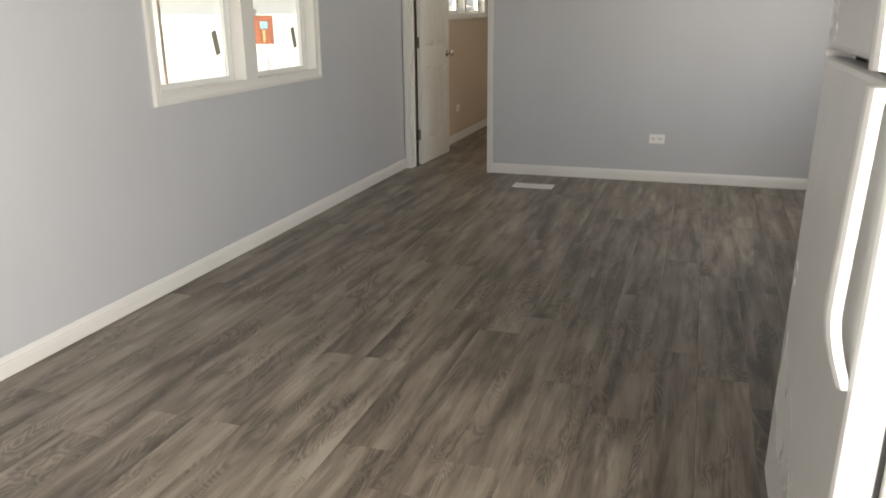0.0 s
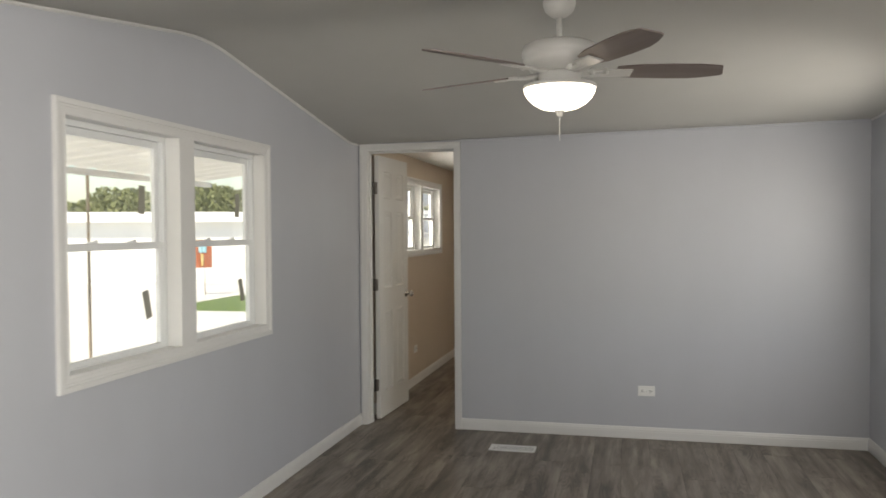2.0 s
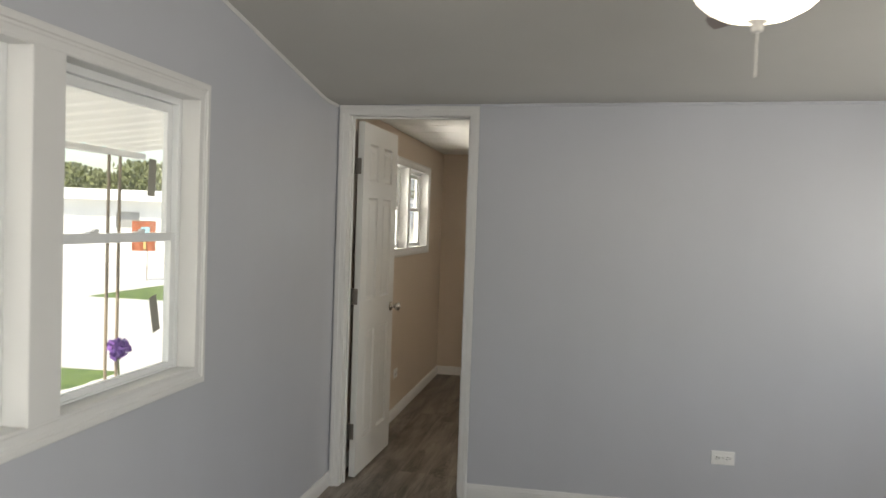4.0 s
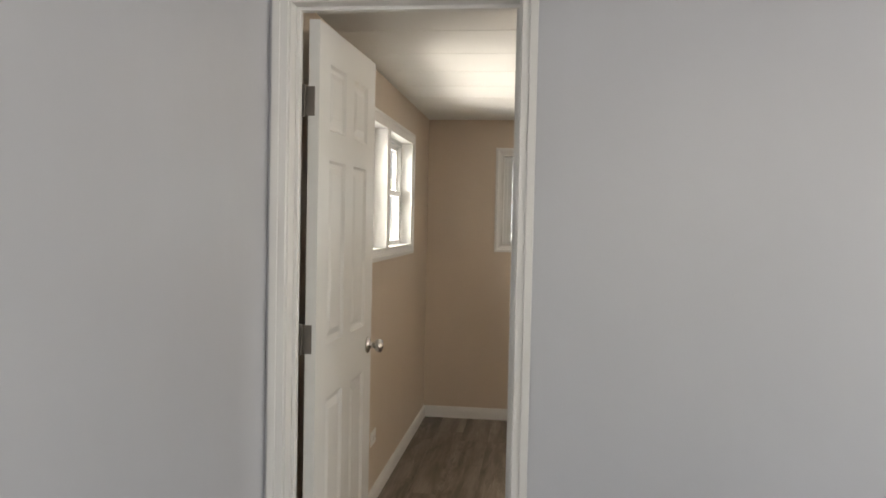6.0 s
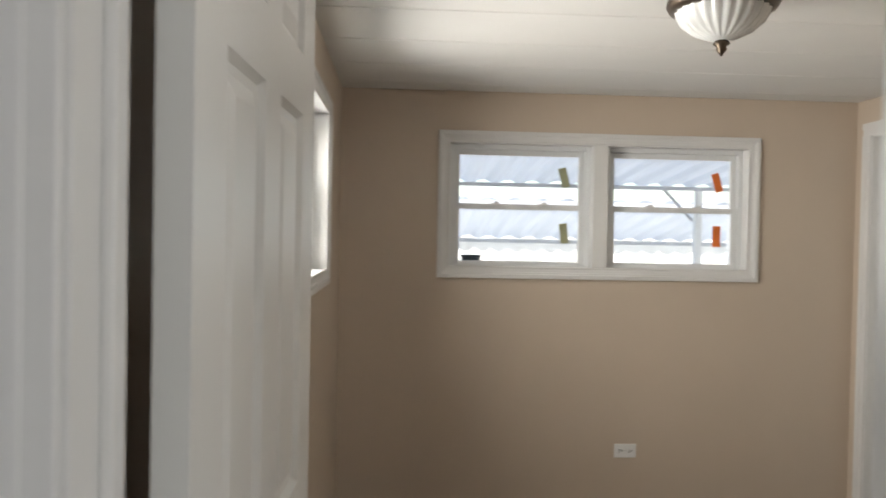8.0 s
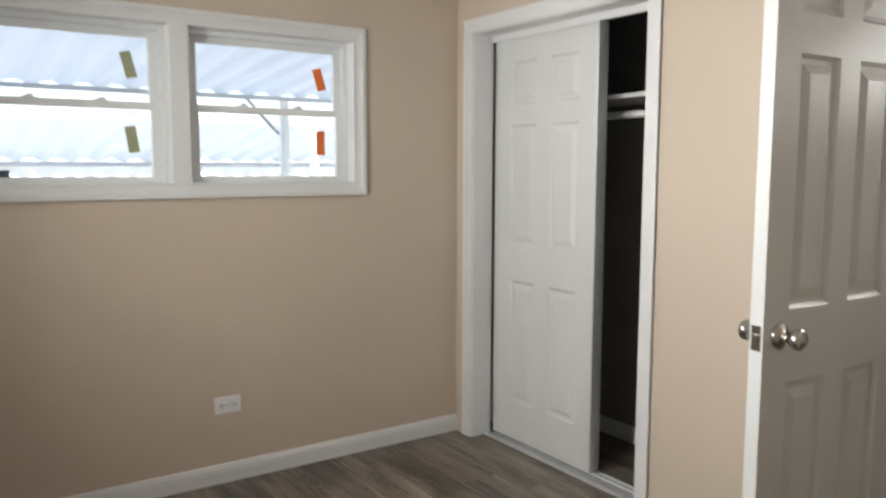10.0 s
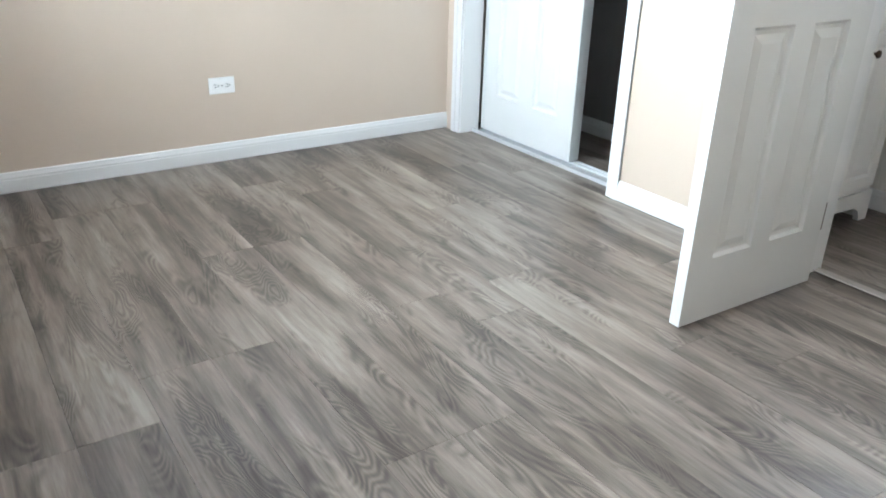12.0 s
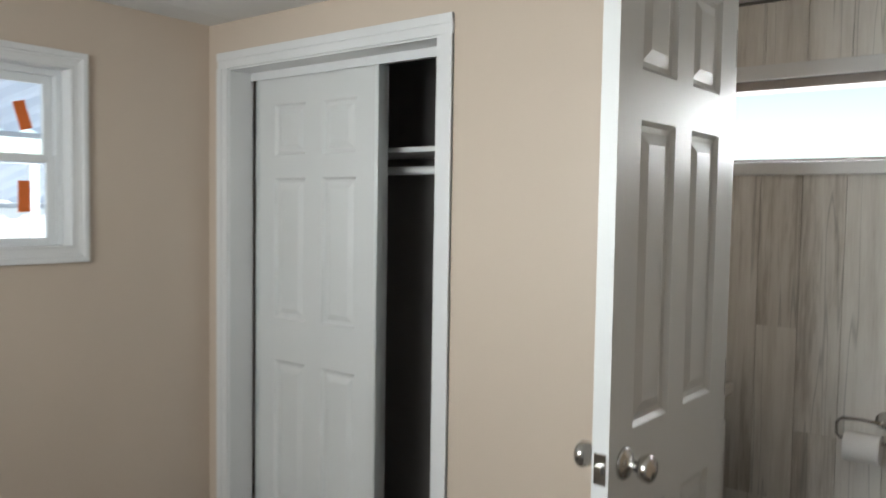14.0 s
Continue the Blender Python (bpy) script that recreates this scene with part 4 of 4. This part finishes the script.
part("switch_housing", lathe([(0.085, 2.125 - fz), (0.09, 2.11 - fz), (0.082, 2.088 - fz), (0.12, 2.079 - fz), (0.150, 2.074 - fz), (0.154, 2.066 - fz), (0.150, 2.06 - fz)], 40), FANWHITE, fan, smooth=True)
part("bowl", lathe([(0.149, 2.063 - fz), (0.146, 2.045 - fz), (0.132, 2.02 - fz), (0.108, 1.997 - fz), (0.075, 1.979 - fz), (0.035, 1.970 - fz), (0.004, 1.968 - fz)], 40), BOWL, fan, "lit frosted glass bowl", smooth=True)
part("finial", lathe([(0.021, 1.974 - fz), (0.022, 1.968 - fz), (0.013, 1.964 - fz), (0.0125, 1.948 - fz), (0.010, 1.945 - fz), (0.002, 1.9445 - fz)], 20), FANWHITE, fan, smooth=True)
chain = bmesh.new()
for i in range(24):
    bmesh.ops.create_icosphere(chain, subdivisions=1, radius=0.0026, matrix=Matrix.Translation((0.0, 0.0, 1.942 - fz - i * 0.0041)))
part("pull_chain", chain, FANWHITE, fan, "beaded pull chain")


def fan_blade():
    bm = bmesh.new()
    outline = [(0.235, 0.045), (0.30, 0.060), (0.45, 0.070), (0.56, 0.070), (0.63, 0.056), (0.685, 0.036), (0.690, 0.028), (0.668, -0.046), (0.655, -0.052), (0.58, -0.066), (0.45, -0.068), (0.30, -0.060), (0.235, -0.045)]
    lo = [bm.verts.new((x, y, -0.003)) for x, y in outline]
    hi = [bm.verts.new((x, y, 0.003)) for x, y in outline]
    bm.faces.new(lo)
    bm.faces.new(hi)
    for i in range(len(lo)):
        j = (i + 1) % len(lo)
        bm.faces.new((lo[i], lo[j], hi[j], hi[i]))
    return bm


def blade_arm():
    bm = tube([(0.07, 0.012, 0.0), (0.13, 0.02, -0.012), (0.19, 0.016, -0.006), (0.235, 0.01, -0.002)], 0.009, 8)
    for p in ((0.07, -0.012, 0.0), (0.13, -0.02, -0.012), (0.19, -0.016, -0.006)):
        bmesh.ops.create_icosphere(bm, subdivisions=2, radius=0.014, matrix=Matrix.Translation(p))
    box(bm, 0.18, 0.30, -0.034, 0.034, -0.011, -0.0035, bevel=0.003)
    box(bm, 0.06, 0.20, -0.016, 0.016, -0.010, 0.002, bevel=0.004)
    return bm


arm0 = blade0 = None
for k in range(5):
    m = Matrix.Translation((0, 0, 2.128 - fz)) @ pose(0, 0, 0, 0, 0, 14 + 72 * k) @ pose(0, 0, 0.004, -12, 0, 0)
    if k == 0:
        arm0 = part("blade_iron", blade_arm(), FANWHITE, fan, "white cast blade iron")
        arm0.matrix_local = m
        blade0 = part("blade", fan_blade(), BLADE, arm0, "greywashed wooden blade")
    else:
        a = new("blade_iron", arm0.data)
        a.parent, a.matrix_local = fan, m
        a["label"] = "white cast blade iron"
        b = new("blade", blade0.data)
        b.parent = a
        b["label"] = "greywashed wooden blade"

# ---- bedroom ----
cl_top = ZB
lamp = thing("ceiling_light", "unlit flush ceiling light with ribbed glass and bronze rim", "ceiling light", Matrix.Translation((-0.935, 7.77, cl_top)))
part("rim", lathe([(0.09, -0.0005), (0.128, -0.002), (0.132, -0.014), (0.126, -0.026), (0.140, -0.040), (0.142, -0.052), (0.134, -0.064), (0.119, -0.066)], 48), BRONZE, lamp, "dark bronze rim", smooth=True)


def ribbed_bowl():
    prof = [(0.118, -0.062), (0.114, -0.076), (0.101, -0.096), (0.078, -0.114), (0.048, -0.127), (0.018, -0.134)]
    bm = bmesh.new()
    rings = []
    for r, h in prof:
        rings.append([bm.verts.new((r * (1 + 0.035 * math.cos(i * math.pi / 2)) * math.cos(2 * math.pi * i / 96), r * (1 + 0.035 * math.cos(i * math.pi / 2)) * math.sin(2 * math.pi * i / 96), h)) for i in range(96)])
    for a, b in zip(rings, rings[1:]):
        for i in range(96):
            j = (i + 1) % 96
            bm.faces.new((a[i], a[j], b[j], b[i]))
    bm.faces.new(rings[-1])
    return bm


part("bowl", ribbed_bowl(), plain("clouded_ribbed_glass", (0.62, 0.63, 0.62), 0.12, vary=0.12, blotch=14), lamp, "clouded ribbed glass bowl", smooth=True)
part("finial", lathe([(0.016, -0.136), (0.022, -0.143), (0.012, -0.150), (0.014, -0.157), (0.006, -0.166), (0.002, -0.172)], 24), BRONZE, lamp, "dark bronze finial", smooth=True)

lamp.scale = (1.09, 1.09, 1.20)

# closet with its two sliding doors
door_lining("door_frame_3", "white cased closet opening", Matrix.Translation((XC, CLO[1], 0)) @ pose(0, 0, 0, 0, 0, -90), CLO[1] - CLO[0], CLO[3], 0.117, board=0.064, sides=(True, False))


def sliding_leaf(y0, x0, label, w=0.728):
    d = thing("sliding_door", label, "sliding door", Matrix.Translation((x0, y0, 0.022)), "closet sliding doors")
    lf = part("leaf", moved(panelled_leaf(w, 1.930, 0.026), pose(0, 0, 0, 0, 0, 90) @ Matrix.Translation((0, -0.026, 0))), DOOR, d)
    part("edge_trim", boxes((-0.004, 0.028, -0.004, 0.0005, 0, 1.930), (-0.004, -0.0025, 0.0005, 0.012, 0, 1.930), bevel=0.0006), ALU, lf, "bright aluminium edge strip")
    part("edge_trim", boxes((-0.004, 0.028, w - 0.0005, w + 0.004, 0, 1.930), (-0.004, -0.0025, w - 0.012, w - 0.0005, 0, 1.930), bevel=0.0006), ALU, lf, "bright aluminium edge strip")
    return d


sliding_leaf(8.702, 0.660, "white six-panel closet door slid open along its track", 0.678)
sliding_leaf(8.712, 0.694, "white six-panel closet door parked behind the other", 0.672)
track = thing("closet_track", "aluminium floor and head track of the closet", "track", Matrix.Translation((0.612, CLO[0], 0)))
part("floor_track", boxes((0.0, 0.112, 0.002, 1.064, 0.001, 0.006), (0.0, 0.005, 0.002, 1.064, 0.006, 0.019), (0.0735, 0.0775, 0.002, 1.064, 0.006, 0.016), (0.107, 0.112, 0.002, 1.064, 0.006, 0.016)), TRACK, track)
part("head_track", boxes((0.030, 0.115, 0.002, 1.064, 1.960, 1.979), (0.030, 0.034, 0.002, 1.064, 1.945, 1.960)), TRIM, track)
shelf = thing("closet_shelf", "pale shelf board on a cleat in the dark closet", "shelf", Matrix.Translation((0.82, 8.322, 1.645)))
part("board", boxes((0.0, 0.328, 0.0, 1.186, 0.0, 0.019), bevel=0.002), TRIM, shelf)
part("cleat", boxes((0.0, 0.328, 0.0, 0.018, -0.04, -0.0005)), TRIM, shelf)
rod = thing("closet_rod", "white hanging rod across the closet", "rod", Matrix.Translation((0.90, 8.322, 1.580)))
part("bar", tube([(0, 0.006, 0), (0, 1.182, 0)], 0.016, 16), TRIM, rod, smooth=True)
part("socket", lathe([(0.026, 0.0), (0.026, 0.012)], 20, "y"), TRIM, rod)

# ---- bathroom ----
van = thing("bathroom_vanity", "white bathroom vanity with raised panel doors and shaped feet", "vanity", Matrix.Translation((0.672, 7.624, 0)))
VW, VD, VH = 0.588, 0.60, 0.82
CREAM = plain("white_vanity_paint", (0.74, 0.73, 0.70), 0.35, vary=0.03)
part("body", boxes((0.0, VW, 0.012, VD, 0.11, VH), bevel=0.003), CREAM, van)


def shaped_base():
    bm = bmesh.new()
    top_z = 0.12
    pts = [(0, 0), (0.055, 0), (0.058, 0.018), (0.075, 0.045), (0.11, 0.06), (VW / 2, 0.066), (VW - 0.11, 0.06), (VW - 0.075, 0.045), (VW - 0.058, 0.018), (VW - 0.055, 0), (VW, 0), (VW, top_z), (0, top_z)]
    a = [bm.verts.new((x, 0.0, z)) for x, z in pts]
    b = [bm.verts.new((x, 0.022, z)) for x, z in pts]
    bm.faces.new(a)
    bm.faces.new(b)
    for i in range(len(a)):
        j = (i + 1) % len(a)
        bm.faces.new((a[i], a[j], b[j], b[i]))
    return bm


part("base", shaped_base(), CREAM, van)
part("foot", boxes((0, 0.02, 0.023, VD, 0, 0.11)), CREAM, van)
part("foot", boxes((VW - 0.02, VW, 0.023, VD, 0, 0.11)), CREAM, van)
for x0 in (0.025, VW / 2 + 0.004):
    w = VW / 2 - 0.029
    bm = bmesh.new()
    zz0, zz1 = 0.145, 0.735
    rr = []
    for inset, y in ((0, 0.010), (0, -0.006), (0.004, -0.009), (0.045, -0.009), (0.055, -0.002), (0.065, -0.002), (0.085, -0.007)):
        rr.append([bm.verts.new(p) for p in ((x0 + inset, y, zz0 + inset), (x0 + w - inset, y, zz0 + inset), (x0 + w - inset, y, zz1 - inset), (x0 + inset, y, zz1 - inset))])
    for a, b in zip(rr, rr[1:]):
        for q in range(4):
            bm.faces.new((a[q], a[(q + 1) % 4], b[(q + 1) % 4], b[q]))
    bm.faces.new(rr[-1])
    vd = part("door", bm, CREAM, van)
    kx = x0 + (w - 0.025 if x0 < 0.1 else 0.025)
    kb = part("knob", lathe([(0.006, -0.009), (0.005, -0.02), (0.014, -0.026), (0.013, -0.033), (0.004, -0.036)], 18, "y"), BRONZE, vd, "dark round knob", smooth=True)
    kb.location = (kx, 0, 0.665)
part("vanity_top", boxes((-0.008, VW + 0.01, -0.02, VD, VH + 0.0005, VH + 0.045), bevel=0.008), plain("cultured_marble", (0.72, 0.69, 0.63), 0.25, vary=0.06, blotch=9), van, "cream cultured marble top")

tagged(link_mesh("threshold", boxes((XC2 - 0.050, XC2 - 0.012, BDO[0], BDO[1], 0.0045, 0.011), bevel=0.004), wood_plank("pale_threshold", [(0.3, (0.24, 0.21, 0.18)), (0.7, (0.42, 0.38, 0.34))], 1, 0.0, 0.5)), "pale wooden threshold strip at the bathroom door", "threshold", kind="structure")

bath_win = thing("window_4", "wide low bathroom window with a frosted pane and white trim", "window", Matrix.Translation((XR, BAW[0], BAW[2])), kind="structure")
bw_, bh_ = BAW[1] - BAW[0], BAW[3] - BAW[2]
part("casing", boxes((-0.030, -0.0145, -0.05, bw_ + 0.012, bh_, bh_ + 0.05), bevel=0.002), TRIM, bath_win)
part("casing", boxes((-0.030, -0.0145, bw_, bw_ + 0.012, 0.0, bh_), bevel=0.002), TRIM, bath_win)
part("window_sill", boxes((-0.036, -0.0145, -0.05, bw_ + 0.012, -0.045, 0.0), bevel=0.003), TRIM, bath_win)
part("window_frame", boxes((0.012, 0.10, -0.002, 0.02, 0, bh_), (0.012, 0.10, bw_ - 0.022, bw_, 0, bh_), (0.012, 0.10, 0.02, bw_ - 0.022, bh_ - 0.03, bh_), (0.012, 0.10, 0.02, bw_ - 0.022, 0, 0.012)), plain("taupe_window_frame", (0.33, 0.29, 0.26), 0.5), bath_win, "taupe metal frame")

tp = thing("paper_holder", "chrome toilet paper holder with a white roll on the boards", "paper holder", Matrix.Translation((XR - 0.016, 7.165, 0.785)))
part("mount", lathe([(0.027, 0.0), (0.027, -0.008), (0.015, -0.014), (0.011, -0.055), (0.008, -0.06)], 24, "x"), NICKEL, tp, smooth=True)
part("arm", tube([(-0.055, 0.0, 0.0), (-0.056, 0.06, 0.004), (-0.056, 0.115, 0.0), (-0.056, 0.128, -0.015), (-0.056, 0.128, -0.05), (-0.056, 0.118, -0.062), (-0.056, 0.0, -0.062), (-0.056, -0.03, -0.062)], 0.0055, 10), NICKEL, tp, smooth=True)
part("paper_roll", moved(lathe([(0.018, -0.052), (0.045, -0.052), (0.047, -0.048), (0.047, 0.048), (0.045, 0.052), (0.018, 0.052)], 32, "y"), Matrix.Translation((-0.056, 0.052, -0.085))), plain("white_tissue", (0.82, 0.81, 0.79), 0.9, vary=0.02), tp, "white paper roll", smooth=False)

# ---- boards of the bathroom wall ----
rng = random.Random(3)
bwall = thing("board_wall", "vertical whitewashed barn boards on the bathroom wall", "wall boards", Matrix.Translation((XR - 0.014, 6.36, 0.0)), kind="structure")
board_meshes = {}


def board_mesh(w, h):
    key = (round(w, 3), round(h, 2))
    if key not in board_meshes:
        bm = boxes((0, 0.012, 0, key[0], 0, key[1]), bevel=0.0012)
        me = bpy.data.meshes.new("board")
        bm.to_mesh(me)
        bm.free()
        me.materials.append(BARN)
        board_meshes[key] = me
    return board_meshes[key]


y = 0.0
while y < 1.88:
    w = 0.135
    z = 0.0
    first = True
    while z < ZB - 0.01:
        h = rng.choice((0.45, 0.7, 0.95)) if first else rng.choice((0.6, 0.9, 1.2))
        first = False
        h = round(min(h, ZB - 0.004 - z), 2)
        if ZB - z - h < 0.15:
            h = round(ZB - 0.004 - z, 2)
        pieces = [(z, z + h)]
        yc = 6.36 + y + w / 2
        if BAW[0] - 0.02 < yc < BAW[1] + 0.03:
            pieces = [(a, b) for a, b in ((z, min(z + h, BAW[2] - 0.002)), (max(z, BAW[3] + 0.002), z + h)) if b - a > 0.02]
        for a, b in pieces:
            ob = new("board", board_mesh(w - 0.0015, b - a - 0.0015))
            ob.parent = bwall
            ob.location = (0, y, a)
        z += h
    y += w

# ---- floor planks ----
floor = tagged(link_mesh("floor", boxes((XL - 0.12, XR + 0.12, YN - 0.12, YF + 0.12, -0.03, -0.0035)), SUBFLOOR), "grey brown oak look vinyl plank floor", "floor", kind="structure")
plank_meshes = {}


def plank_mesh(length):
    key = round(length, 2)
    if key not in plank_meshes:
        bm = boxes((0.0004, 0.1791, 0.0004, key - 0.0004, -0.003, 0.0), bevel=0.0006)
        me = bpy.data.meshes.new("plank")
        bm.to_mesh(me)
        bm.free()
        me.materials.append(FLOOR)
        plank_meshes[key] = me
    return plank_meshes[key]


rng = random.Random(11)
x = XL - 0.03
row = 0
while x < XR:
    y = YN - 0.1
    y1 = y + rng.choice((0.3, 0.5, 0.7, 0.9, 1.1))
    while y < YF + 0.02:
        ob = new("plank", plank_mesh(y1 - y))
        ob.parent = floor
        ob.location = (x, y, 0.0)
        y = y1
        y1 = min(y + 1.22, YF + 0.10)
    x += 0.1795
    row += 1
